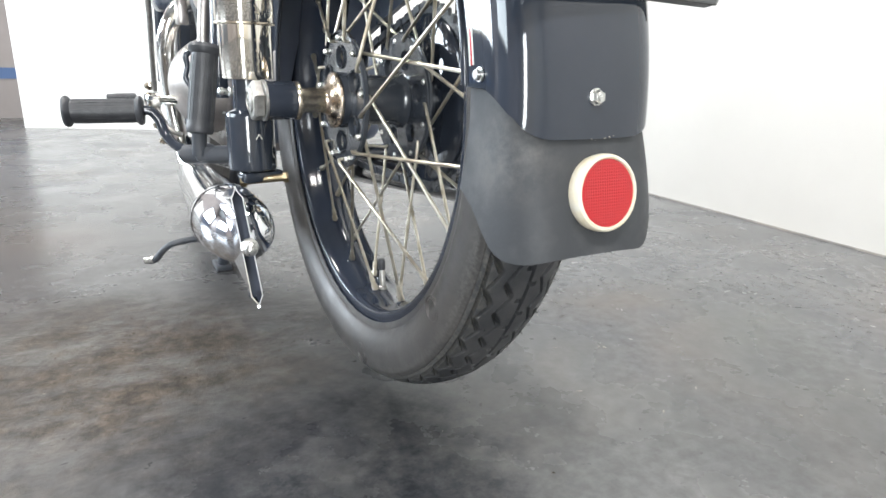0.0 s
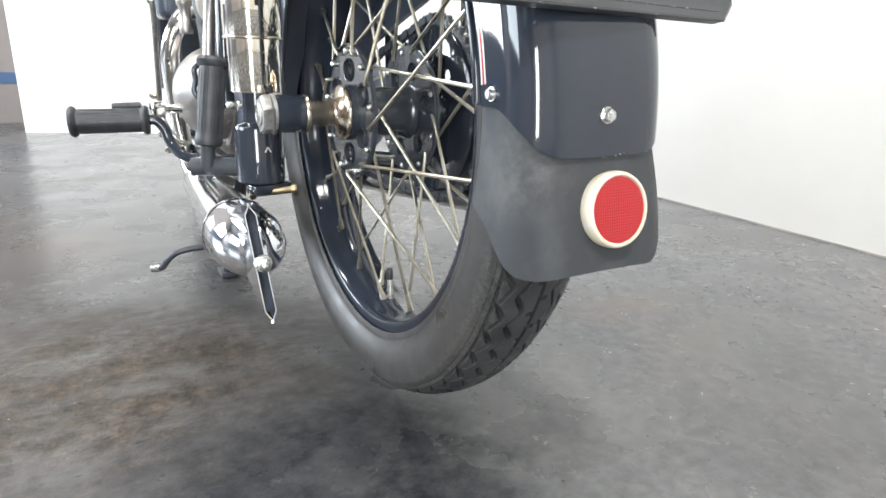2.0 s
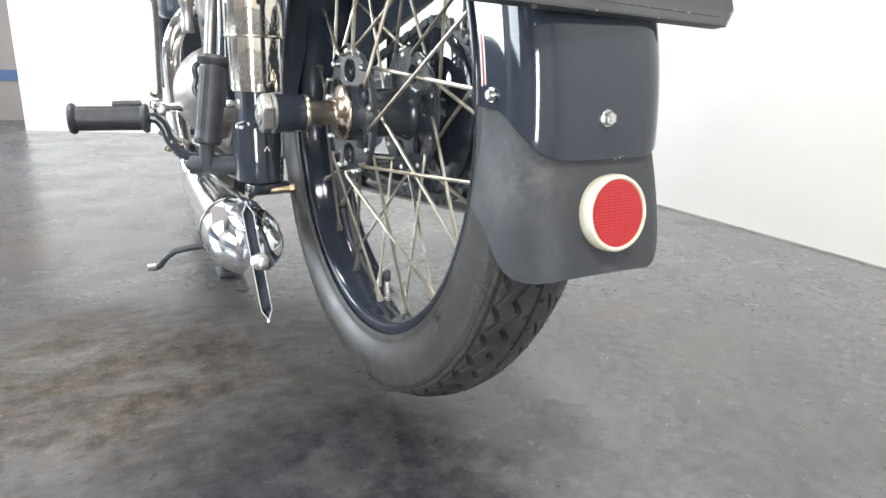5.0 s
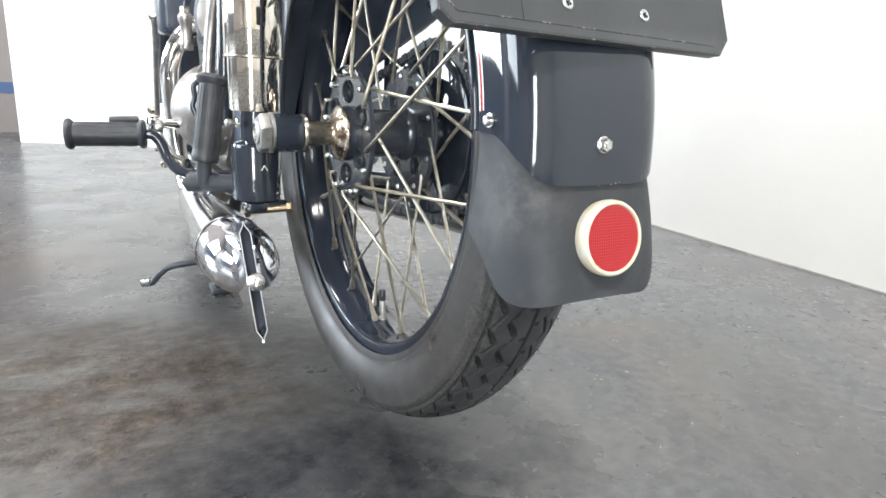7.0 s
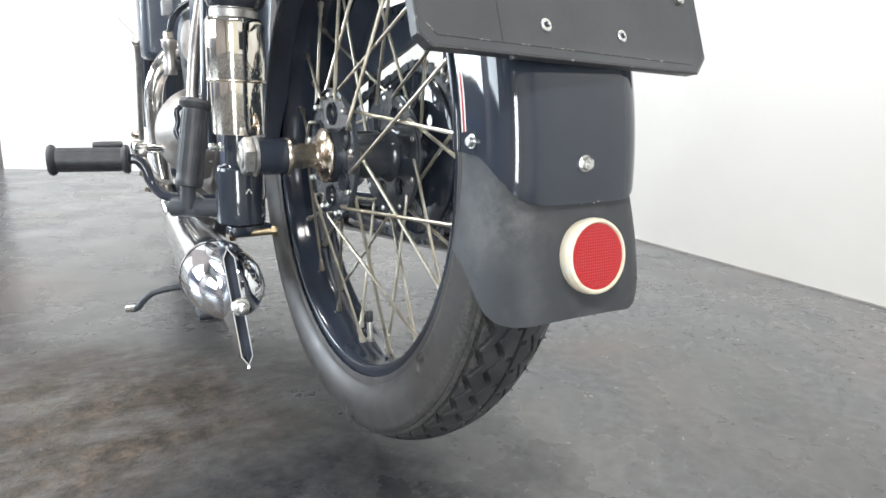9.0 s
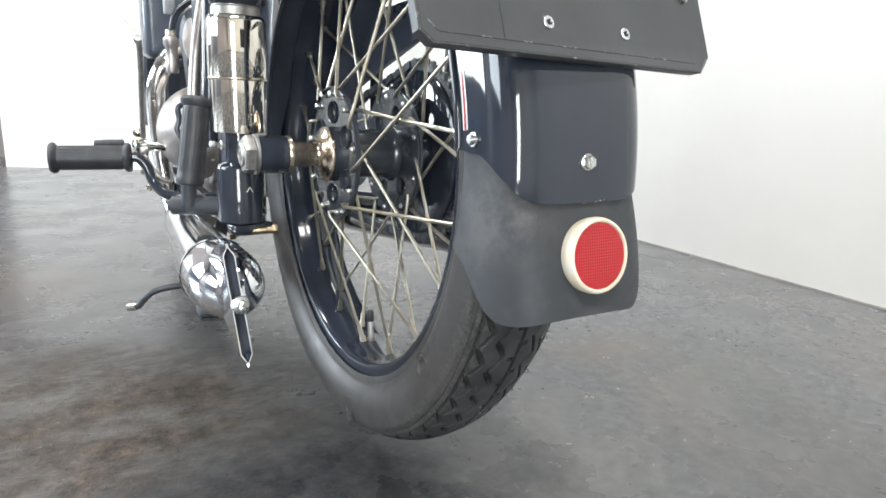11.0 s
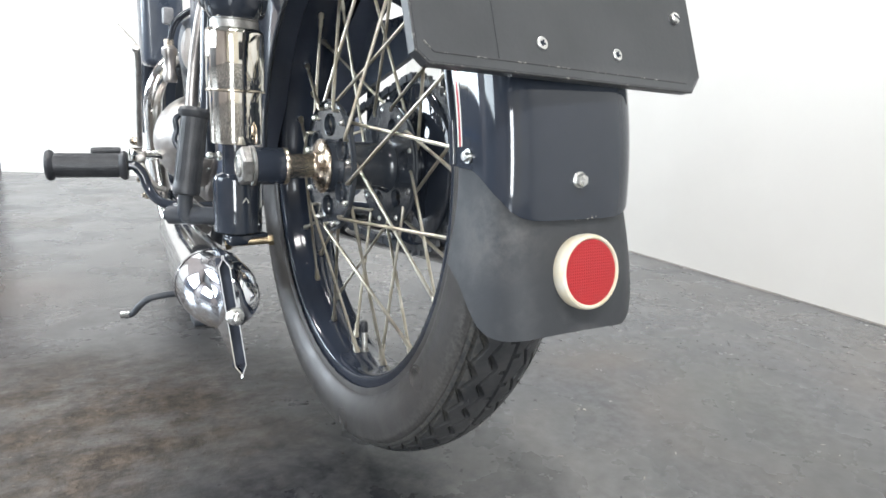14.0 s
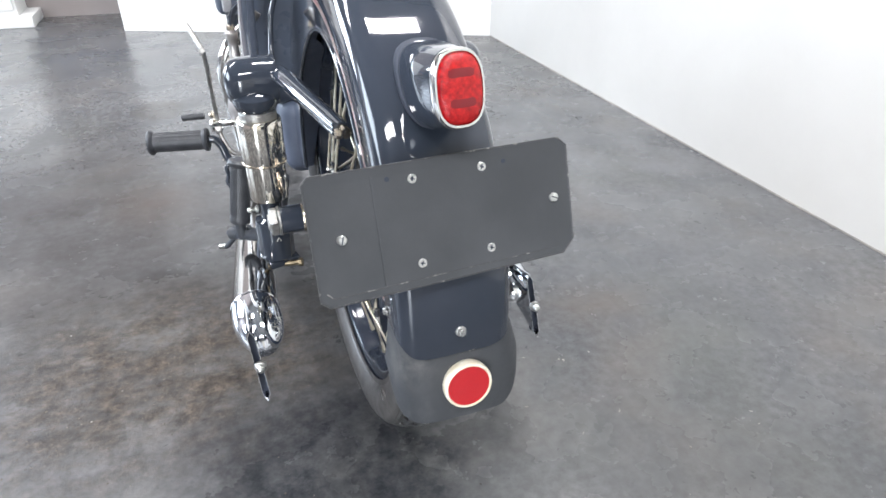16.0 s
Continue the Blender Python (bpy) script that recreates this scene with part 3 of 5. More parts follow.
def flange(x, r, windows, r_win, win, turn):
    """A pressed disc with round windows through it."""
    bm = bmesh.new()
    loops = [[around(r, 360 * k / 72, x) for k in range(72)], [around(0.026, 360 * k / 36, x) for k in range(36)]]
    for q in range(windows):
        c = around(r_win, turn + 360 * q / windows, x)
        loops.append([c + Vector((0, win * math.cos(2 * math.pi * k / 20), win * math.sin(2 * math.pi * k / 20))) for k in range(20)])
    for pts in loops:
        vs = [bm.verts.new(p) for p in pts]
        for p, q in zip(vs, vs[1:] + vs[:1]):
            bm.edges.new((p, q))
    bmesh.ops.triangle_fill(bm, use_beauty=True, edges=bm.edges[:])
    bmesh.ops.recalc_face_normals(bm, faces=bm.faces)
    bmesh.ops.solidify(bm, geom=bm.faces[:], thickness=0.0038)
    ob = part("hub_flange", bm, HUBBLACK, hub, "black hub flange with round windows")
    # rolled lip round the disc and round each window
    bm = bmesh.new()
    lathe(bm, [(r - 0.0008, x - 0.0024), (r + 0.0012, x - 0.0018), (r + 0.0016, x), (r + 0.0012, x + 0.0018), (r - 0.0008, x + 0.0024)], X_AXIS, 72, False)
    part("flange_lip", bm, HUBBLACK, hub)
    for q in range(windows):
        c = around(r_win, turn + 360 * q / windows, x)
        bm = bmesh.new()
        lathe(bm, [(win + 0.0010, 0.0014), (win + 0.0003, 0.0024), (win - 0.0005, 0.0021), (win - 0.0008, -0.002)], Matrix.Translation(c) @ Matrix.Rotation(radians(-90), 4, "Y"), 24, False)
        part("flange_eye", bm, HUBBLACK, hub)
    return ob


flange(FL, 0.0735, 6, 0.0465, 0.0118, 28)
flange(FR, 0.0735, 6, 0.0465, 0.0118, 12)
bm = bmesh.new()
lathe(bm, [(0, -0.003), (0.0034, -0.003), (0.0036, 0.0008), (0.0026, 0.0028), (0, 0.0034)], Matrix.Rotation(radians(-90), 4, "Y"), 10)
head0 = part("spoke_head", bm, ZINC, hub)
first = True
for xf, lie, sense, a0, lean in SPOKES:
    if lie > 0:
        for k in range(9):
            m = Matrix.Translation(around(0.0668, a0 + 40 * k, xf - 0.0026))
            if first:
                head0.matrix_basis, first = m, False
            else:
                again(head0, m, hub)


# spokes with hooked heads and nipples
def spoke(xf, lie, sense, lean):
    """lie -1 or 1: the face of the flange on which the spoke runs; sense: the way round that it leans."""
    hook = around(0.0668, 0, xf + lie * 0.0042)
    neck = around(0.0705, 2.0 * sense, xf + lie * 0.0046)
    tip = around(0.2335, lean * sense, (0.0075 if xf > 0 else -0.0075) + WX)
    bm = bmesh.new()
    d = (tip - neck).normalized()
    tube(bm, [around(0.0668, 0, xf - lie * 0.003), around(0.0668, 0, xf + lie * 0.002), hook, neck, neck + d * 0.01, tip - d * 0.018], 0.00195, 8)
    lathe(bm, [(0.0022, -0.0185), (0.0029, -0.0165), (0.0029, -0.006), (0.0040, -0.004), (0.0040, 0.002)], Matrix.Translation(tip) @ d.to_track_quat("Z", "Y").to_matrix().to_4x4(), 8)
    return bm


first = True
for xf, lie, sense, a0, lean in SPOKES:
    s0 = part("spoke", spoke(xf, lie, sense, lean), SPOKE, rim)
    for k in range(9):
        turn = Matrix.Translation((0, 0, ZC)) @ Matrix.Rotation(radians(-(a0 + 40 * k)), 4, "X") @ Matrix.Translation((0, 0, -ZC))
        if k == 0:
            s0.matrix_basis = turn
        else:
            again(s0, turn, rim)
        at = around(0.2362, a0 + 40 * k + lean * sense, (0.0075 if xf > 0 else -0.0075) + WX)
        m = Matrix.Translation(at) @ (Vector((at.x, 0, ZC)) - at).to_track_quat("Z", "X").to_matrix().to_4x4()
        if first:
            seat0.matrix_basis, first = m, False
        else:
            again(seat0, m, rim)

# tyre valve
bm = bmesh.new()
v0, v1 = Vector((WX + 0.003, 0.002, 0.1400)), Vector((WX + 0.002, 0.004, 0.178))
lathe(bm, [(0.0052, 0), (0.0052, 0.004), (0.0036, 0.005), (0.0036, 0.026), (0.0030, 0.027)], axis(v0, v1), 14)
valve = part("valve", bm, STEEL, rim, "brass valve stem")
bm = bmesh.new()
lathe(bm, [(0.0042, 0.026), (0.0046, 0.027), (0.0046, 0.037), (0.0036, 0.040), (0, 0.040)], axis(v0, v1), 14)
part("valve_cap", bm, GRIP, valve, "black valve cap")

# sprocket, brake drum, chain on the far side of the wheel
bm = bmesh.new()
teeth = 46
pts_a, pts_b = [], []
for k in range(teeth * 4):
    r = (0.1055, 0.1118, 0.1118, 0.1055)[k % 4]
    a = 360 / teeth / 4 * k
    pts_a.append(around(r, a, 0.052))
    pts_b.append(around(r, a, 0.057))
loft(bm, [pts_a, pts_b])
part("sprocket", bm, HUBBLACK, bike, "black toothed rear sprocket")
bm = bmesh.new()
lathe(bm, [(0.03, 0.047), (0.094, 0.047), (0.098, 0.050), (0.098, 0.056), (0.092, 0.058), (0.092, 0.085), (0.088, 0.092), (0.03, 0.096)], X_AXIS, 64)
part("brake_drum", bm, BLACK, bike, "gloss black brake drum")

FRONT = Vector((0.0545, 0.56, 0.372))
bm = bmesh.new()
def chain_run(a, b):
    n = max(2, int((b - a).length / 0.0127))
    d = (b - a) / n
    q = d.to_track_quat("Y", "X").to_matrix().to_4x4()
    for k in range(n):
        mid = a + d * (k + 0.5)
        for dx in (-0.0048, 0.0048) if k % 2 else (-0.0030, 0.0030):
            m = Matrix.Translation(mid + Vector((dx, 0, 0)))
            up = Vector((0, -d.z, d.y)).normalized() * 0.0052
            f = d.normalized() * 0.0078
            ring0 = [mid + Vector((dx - 0.0007, 0, 0)) + f * c + up * s for c, s in ((-1, 0.5), (-0.6, 1), (0, 0.72), (0.6, 1), (1, 0.5), (1, -0.5), (0.6, -1), (0, -0.72), (-0.6, -1), (-1, -0.5))]
            loft(bm, [ring0, [p + Vector((0.0014, 0, 0)) for p in ring0]])
        lathe(bm, [(0.0038, -0.0035), (0.0038, 0.0035)], Matrix.Translation(a + d * k) @ Matrix.Rotation(radians(90), 4, "Y"), 8)
chain_run(around(0.1080, 94, 0.0545), FRONT + Vector((0, 0, -0.042)))
part("chain_run", bm, IRON, bike, "greasy upper run of the drive chain")
bm = bmesh.new()
chain_run(around(0.1080, 266, 0.0545), FRONT + Vector((0, 0, -0.115)))
part("chain_run", bm, IRON, bike, "greasy lower run of the drive chain")

# axle hardware on the near side
def along_x(prof, y=0.0, z=ZC, seg=40):
    """A lathe about an axle-parallel line; profile of (radius, x)."""
    bm = bmesh.new()
    return lathe(bm, prof, Matrix.Translation((0, y, z)) @ Matrix.Rotation(radians(90), 4, "Y"), seg)


part("hub_cap", along_x([(0.0120, -0.0768), (0.0140, -0.0766), (0.0146, -0.0750), (0.0172, -0.0722), (0.0222, -0.0694), (0.0276, -0.0672), (0.0302, -0.0660), (0.0310, -0.0645), (0.0304, -0.0628), (0.012, -0.0622)], seg=64), COPPERY, bike, "worn copper-toned dished hub cap", 50)
part("axle_spacer", along_x([(0.0125, -0.104), (0.0135, -0.1035), (0.0135, -0.0765), (0.0125, -0.076)]), NICKEL, bike, "worn nickel axle spacer")
part("spacer_collar", along_x([(0.012, -0.1095), (0.0200, -0.1095), (0.0206, -0.1085), (0.0206, -0.1050), (0.0185, -0.1038), (0.012, -0.1038)]), NICKEL, bike)
lug = part("axle_lug", along_x([(0.012, -0.1405), (0.0195, -0.1405), (0.0205, -0.1395), (0.0205, -0.1110), (0.0200, -0.1098), (0.012, -0.1098)]), BLACK, bike, "gloss black axle lug")
bm = bmesh.new()
lathe(bm, [(0.012, -0.1408), (0.0215, -0.1408), (0.0215, -0.1435), (0.0205, -0.1442), (0.012, -0.1442)], X_AXIS, 36)
part("washer", bm, STEEL, lug)
bm = bmesh.new()
lathe(bm, [(0.0185, -0.1442), (0.0215, -0.1455), (0.0215, -0.1530), (0.0190, -0.1555), (0.0135, -0.1558), (0.0125, -0.1540)], X_AXIS @ Matrix.Rotation(radians(12), 4, "Z"), 6)
part("axle_nut", bm, STEEL, lug, "large worn hexagon axle nut", 20)
bm = bmesh.new()
lathe(bm, [(0.0125, -0.1530), (0.0122, -0.1575), (0.0100, -0.1582), (0.0096, -0.1565), (0.0068, -0.1565), (0.0064, -0.1582), (0.0030, -0.1585), (0.0028, -0.156), (0, -0.156)], X_AXIS, 28)
part("axle_end", bm, STEEL, lug)

# rear plunger suspension, both sides
def suspension(s):
    """s -1 near side, 1 far side."""
    cx, cy = s * 0.1478, 0.044
    lab = "chrome plunger spring cover"
    def up(prof, mat, name, parent, label="", seg=48):
        bm = bmesh.new()
        lathe(bm, [(r, z) for r, z in prof], Matrix.Translation((cx, cy, 0)), seg)
        return part(name, bm, mat, parent, label)
    top = up([(0.027, 0.4530), (0.0303, 0.4533), (0.0310, 0.4545), (0.0310, 0.5130), (0.0300, 0.5165), (0.0282, 0.5182), (0.024, 0.5185)], WARMCHROME, "upper_spring_cover", bike, lab)
    up([(0.0240, 0.5175), (0.0255, 0.5190), (0.0255, 0.5265), (0.0240, 0.5280), (0.0238, 0.5335), (0.022, 0.5338)], STEEL, "top_ring", top)
    up([(0.0300, 0.4522), (0.0316, 0.4526), (0.0320, 0.4538), (0.0316, 0.4552), (0.0308, 0.4556)], NICKEL, "rolled_lip", top)
    up([(0.025, 0.3965), (0.0274, 0.3968), (0.0281, 0.3985), (0.0281, 0.4535), (0.024, 0.4540)], WARMCHROME, "lower_spring_cover", bike, lab)
    up([(0.016, 0.3540), (0.0245, 0.3545), (0.0245, 0.3600), (0.0160, 0.3640), (0.0155, 0.3965)], BLACK, "plunger_rod", bike)
    low = up([(0.018, 0.2960), (0.0255, 0.2965), (0.0268, 0.2980), (0.0268, 0.3560), (0.0255, 0.3600), (0.018, 0.3610)], BLACK, "lower_plunger_tube", bike, "gloss black lower plunger tube")
    # clamp and pinch bolt under the tube
    bm = bmesh.new()
    block(bm, (0.048, 0.022, 0.012), Matrix.Translation((cx + s * -0.006, cy - 0.010, 0.2895)) @ Matrix.Rotation(radians(-s * 16), 4, "Z"), 0.003)
    part("clamp", bm, BLACK, low)
    bm = bmesh.new()
    a, b = Vector((cx + s * 0.011, cy - 0.012, 0.2845)), Vector((cx - s * 0.028, cy - 0.024, 0.2885))
    tube(bm, [a, b], 0.0042, 12)
    hexhead(bm, 0.0072, 0.006, axis(a, a + (a - b)))
    hexhead(bm, 0.0066, 0.006, axis(b, b + (b - a)))
    part("pinch_bolt", bm, BRASSY, low, "dull yellow plated pinch bolt")
    # grease nipple
    bm = bmesh.new()
    lathe(bm, [(0.0052, 0), (0.0052, 0.003), (0.003, 0.004), (0.003, 0.008), (0.0042, 0.010), (0.0036, 0.014), (0.001, 0.0155)], axis((cx + s * 0.020, cy - 0.010, 0.383), (cx + s * 0.05, cy - 0.014, 0.385)), 12)
    part("grease_nipple", bm, ZINC, low)
    # frame lug on top: rounded barrel lying across
    bm = bmesh.new()
    prof = [(0.004, -0.0375), (0.0150, -0.0365), (0.0240, -0.0325), (0.0300, -0.0255), (0.0330, -0.016), (0.0340, -0.004), (0.0340, 0.028), (0.0325, 0.032), (0.02, 0.033)]
    lathe(bm, prof, Matrix.Translation((cx, cy + 0.012, 0.5645)) @ Matrix.Rotation(radians(90 if s < 0 else -90), 4, "Y"), 40)
    lathe(bm, [(0.0235, 0.5285), (0.0262, 0.5297), (0.0305, 0.5410), (0.0315, 0.548), (0.02, 0.56)], Matrix.Translation((cx, cy, 0)), 36)
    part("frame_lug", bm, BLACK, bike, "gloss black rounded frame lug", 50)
    # mudguard stay
    bm = bmesh.new()
    p = smooth_path([(s * 0.115, 0.055, 0.573), (s * 0.106, 0.0, 0.576), (s * 0.091, -0.09, 0.5745), (s * 0.0755, -0.178, 0.5715)], 6)
    tube(bm, p, [0.0165, 0.0105], 18, 0.72, (0, 0, 1))
    for dz in (-0.005, 0.005):
        tube(bm, [q + Vector((s * 0.0075, 0, dz)) for q in p], [0.0042, 0.0030], 8)
    stay = part("mudguard_stay", bm, BLACK, bike, "gloss black fluted mudguard stay", 50)
    bm = bmesh.new()
    e = Vector((s * 0.0750, -0.186, 0.571))
    tube(bm, [e + Vector((0, 0.012, 0)), e + Vector((-s * 0.002, -0.008, 0))], 0.0062, 12)
    hexhead(bm, 0.0060, 0.006, axis(e + Vector((s * 0.004, -0.006, 0.0)), e + Vector((s * 0.03, -0.008, 0.0))))
    part("stay_bolt", bm, NICKEL, stay, "nickel stay bolt")


suspension(-1)
suspension(1)
bm = bmesh.new()
for dx in (-0.0032, 0.0032):
    tube(bm, [(-0.1450 + dx, 0.0168, 0.3330), (-0.1450, 0.0170, 0.3385)], 0.0006, 6)
part("chevron_mark", bm, IVORY, bpy.data.objects["lower_plunger_tube"], "small pale painted chevron")

# ---- rear mudguard
def bow(hw, rf, depth, n, power, lo=0.0, hi=180.0):
    """Cross section of a guard: (x, radius) from one edge over the crown to the other."""
    out = []
    for k in range(n + 1):
        th = radians(lo + (hi - lo) * k / n)
        c, s = math.cos(th), math.sin(th)
        out.append((-hw * math.copysign(abs(c) ** power, c), rf + depth * (0.92 * max(s, 0.0) ** power + 0.08 * s * s)))
    return out


def swept(name, section, start, end, steps, thick, mat, parent, label, deepen=None):
    """Sweep a section round the axle; start and end give the angle for each share 0 to 1 across the section."""
    bm = bmesh.new()
    n = len(section) - 1
    rows = []
    for i in range(steps + 1):
        row = []
        for k, (x, r) in enumerate(section):
            a0, a1 = start(k / n), end(k / n)
            a = a0 + (a1 - a0) * i / steps
            row.append(bm.verts.new(around(r - (deepen(a) * max(0.0, abs(x) / 0.0665 - 0.97) / 0.03 if deepen else 0.0), a, x)))
        rows.append(row)
    for a, b in zip(rows, rows[1:]):
        for k in range(n):
            bm.faces.new((a[k], a[k + 1], b[k + 1], b[k]))
    bmesh.ops.recalc_face_normals(bm, faces=bm.faces)
    bmesh.ops.solidify(bm, geom=bm.faces[:], thickness=thick)
    return part(name, bm, mat, parent, label, 40)


def guard_end(q):
    e = abs(2 * q - 1)
    return -0.2 + (2.4 * (e / 0.55) ** 2 if e < 0.55 else 2.4 + 3.8 * ((e - 0.55) / 0.45) ** 1.25)


def deeper(a):
    """The side valance reaches further in towards the front of the wheel."""
    t = min(1.0, max(0.0, (a - 55.0) / 72.0))
    return 0.063 * t * t * (3 - 2 * t)


G_SEC = bow(0.0665, 0.2930, 0.0625, 44, 0.34)
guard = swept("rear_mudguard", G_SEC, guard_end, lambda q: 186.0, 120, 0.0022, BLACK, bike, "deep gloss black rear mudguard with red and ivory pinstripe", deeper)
swept("guard_lining", [(x * 0.955, r - 0.0034) for x, r in G_SEC], guard_end, lambda q: 185.6, 60, 0.0006, HAZENAVY, guard, "inside of the mudguard, navy raised for haze", deeper)
# rolled edge along both sides
for s in (-1, 1):
    bm = bmesh.new()
    tube(bm, [around(0.2930 - deeper(6.2 + 179.6 * k / 150), 6.2 + 179.6 * k / 150, s * 0.0665) for k in range(151)], 0.0032, 10)
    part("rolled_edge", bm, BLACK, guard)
    # Lip added to cover the dark gap beside the tyre; navy includes haze.
    bm = bmesh.new()
    sweep = [48 + 137.6 * k / 120 for k in range(121)]
    reach = [0.0130 + 0.0190 * min(1.0, max(0.0, (deeper(a) - 0.052) / 0.010)) * min(1.0, (186.5 - a) / 22.0) for a in sweep]
    loft(bm, [[around(0.2930 - deeper(a) + d * w_, a, s * (0.0660 - f * w_)) for a, w_ in zip(sweep, reach)] for f, d in ((0.0, 0.0), (0.35, 0.08), (0.8, 0.20), (1.0, 0.32))], False)
    bmesh.ops.solidify(bm, geom=bm.faces[:], thickness=0.0012)
    part("return_lip", bm, HAZENAVY, guard, "turned-in lip added over the dark gap, navy raised for haze")
    for r, mat, w in ((0.3010, IVORY, 0.0011), (0.3030, RED, 0.0014), (0.3052, IVORY, 0.0009)):
        bm = bmesh.new()
        xo = s * 0.0668
        ra = [around(r - w, 8.6 + 100 * k / 100, xo) for k in range(101)]
        rb = [around(r + w, 8.6 + 100 * k / 100, xo) for k in range(101)]
        loft(bm, [ra, rb], False)
        part("pinstripe", bm, mat, guard)

# mudflap
def flap_bottom(q):
    e = abs(2 * q - 1)
    low = -12.45 - 1.9 * math.sin(math.pi * min(1.0, e * 0.72)) ** 2 + 2.6 * max(0.0, (e - 0.72) / 0.28) ** 2.0
    if q < 0.5:
        low += 2.4 * max(0.0, (e - 0.62) / 0.38) ** 1.8
    return low + (min(9.0, 5.0 * max(0.0, (e - 0.22) / 0.45) ** 2) if q > 0.5 else 0.0)


def build_flap():
    bm = bmesh.new()
    steps, n = 26, 44
    rows = []
    for i in range(steps + 1):
        t = i / steps
        flare = max(0.0, (t - 0.40) / 0.60) ** 1.25
        row = []
        for k in range(n + 1):
            th = math.pi * k / n
            p = 0.38 + 0.20 * flare
            c = math.cos(th)
            hw = 0.0610 + 0.0050 * flare if c > 0 else 0.0640 + 0.0178 * flare ** 0.8
            x = -hw * math.copysign(abs(c) ** p, c)
            r = 0.2915 + (0.0575 + 0.0290 * flare) * max(0.0, math.sin(th)) ** p
            a0 = 12.0
            row.append(bm.verts.new(around(r, a0 + (flap_bottom(k / n) - a0) * t, x)))
        rows.append(row)
    for a, b in zip(rows, rows[1:]):
        for k in range(n):
            bm.faces.new((a[k], a[k + 1], b[k + 1], b[k]))
    bmesh.ops.recalc_face_normals(bm, faces=bm.faces)
    bmesh.ops.solidify(bm, geom=bm.faces[:], thickness=0.003)
    return part("mudflap", bm, FLAP, bike, "dull black rubber mudflap with a round red reflector", 45)


flap = build_flap()


def radial(R, phi, x):
    """Matrix on the guard: z points straight out from the axle."""
    p = around(R, phi, x)
    d = around(R + 1, phi, x) - p
    return Matrix.Translation(p) @ d.to_track_quat("Z", "X").to_matrix().to_4x4()


m = Matrix.Translation(around(0.3660, -5.95, 0.0054)) @ Vector((0.0, -1.0, 0.17)).to_track_quat("Z", "X").to_matrix().to_4x4()
bm = bmesh.new()
lathe(bm, [(0.0262, -0.006), (0.0272, -0.002), (0.0276, 0.002), (0.0274, 0.0052), (0.0266, 0.0074), (0.0252, 0.0082), (0.0243, 0.0078), (0.0238, 0.0066), (0.0, 0.0064)], m, 56)
reflector = part("reflector_rim", bm, CREAM, flap, "aged cream plastic reflector rim")
bm = bmesh.new()
vs, step = {}, 0.0021
for i in range(-12, 13):
    for j in range(-12, 13):
        cx_, cy_ = i * step, j * step
        if math.hypot(cx_, cy_) < 0.0226:
            h = 0.0070
            c = bm.verts.new(m @ Vector((cx_, cy_, h + 0.00025)))
            k = [bm.verts.new(m @ Vector((cx_ + a * step / 2, cy_ + b * step / 2, h))) for a, b in ((-1, -1), (1, -1), (1, 1), (-1, 1))]
            for a in range(4):
                bm.faces.new((k[a], k[(a + 1) % 4], c))
lathe(bm, [(0.0, 0.0068), (0.0238, 0.0068)], m, 48, False)
part("reflector_lens", bm, REDLENS, flap, "red faceted round reflector", 15)

rng_m = random.Random(11)
bm = bmesh.new()
for k in range(7):
    x = rng_m.gauss(0.008, 0.007)
    p = around(0.3560, -0.25 + 2.4 * (abs(x) / 0.05) ** 2 + rng_m.uniform(-0.1, 0.05), x)
    bmesh.ops.create_icosphere(bm, subdivisions=1, radius=rng_m.uniform(0.0003, 0.0006), matrix=Matrix.Translation(p) @ Matrix.Diagonal((1.8, 0.6, 0.7, 1)))
part("mud_specks", bm, CRUMB, guard, "dried pale mud specks along the edge")

# bolt through the guard, side screw
def bolt_on(name, m, r, h, parent, label="", washer=True):
    bm = bmesh.new()
    if washer:
        lathe(bm, [(r * 1.25, -0.001), (r * 1.25, 0.0008), (r * 1.15, 0.0012), (0, 0.0012)], m, 20)
    hexhead(bm, r, h, m @ Matrix.Translation((0, 0, 0.0012)))
    lathe(bm, [(r * 0.55, h + 0.0012), (r * 0.5, h + 0.0022), (0, h + 0.0022)], m, 14)
    return part(name, bm, ZINC, parent, label, 25)


bolt_on("guard_bolt", radial(0.3555, 4.4, 0.0005), 0.0048, 0.0038, guard, "zinc hexagon bolt")
m = Matrix.Translation((-0.0668, -0.3110, 0.4155)) @ Matrix.Rotation(radians(-90), 4, "Y")
bm = bmesh.new()
lathe(bm, [(0.0052, 0), (0.0052, 0.0010), (0.0038, 0.0012), (0.0038, 0.0032), (0.0030, 0.0042), (0, 0.0044)], m, 18)
part("guard_screw", bm, ZINC, guard)
m = Matrix.Translation((0.0668, -0.3110, 0.4140)) @ Matrix.Rotation(radians(90), 4, "Y")
bm = bmesh.new()
lathe(bm, [(0.0052, 0), (0.0052, 0.0010), (0.0038, 0.0012), (0.0038, 0.0032), (0.0030, 0.0042), (0, 0.0044)], m, 18)
part("guard_screw", bm, ZINC, guard)

# ---- number plate: a blank pressed plate with bent edges
u = Vector((1.0, 0.085, -0.010)).normalized()
v = (Vector((0, 0.37, 1.0)) - u * Vector((0, 0.37, 1.0)).dot(u)).normalized()
w = u.cross(v)
if w.y > 0:
    w = -w
PM = Matrix.Translation((-0.0015, -0.3335, 0.5278)) @ Matrix((u, v, w)).transposed().to_4x4()


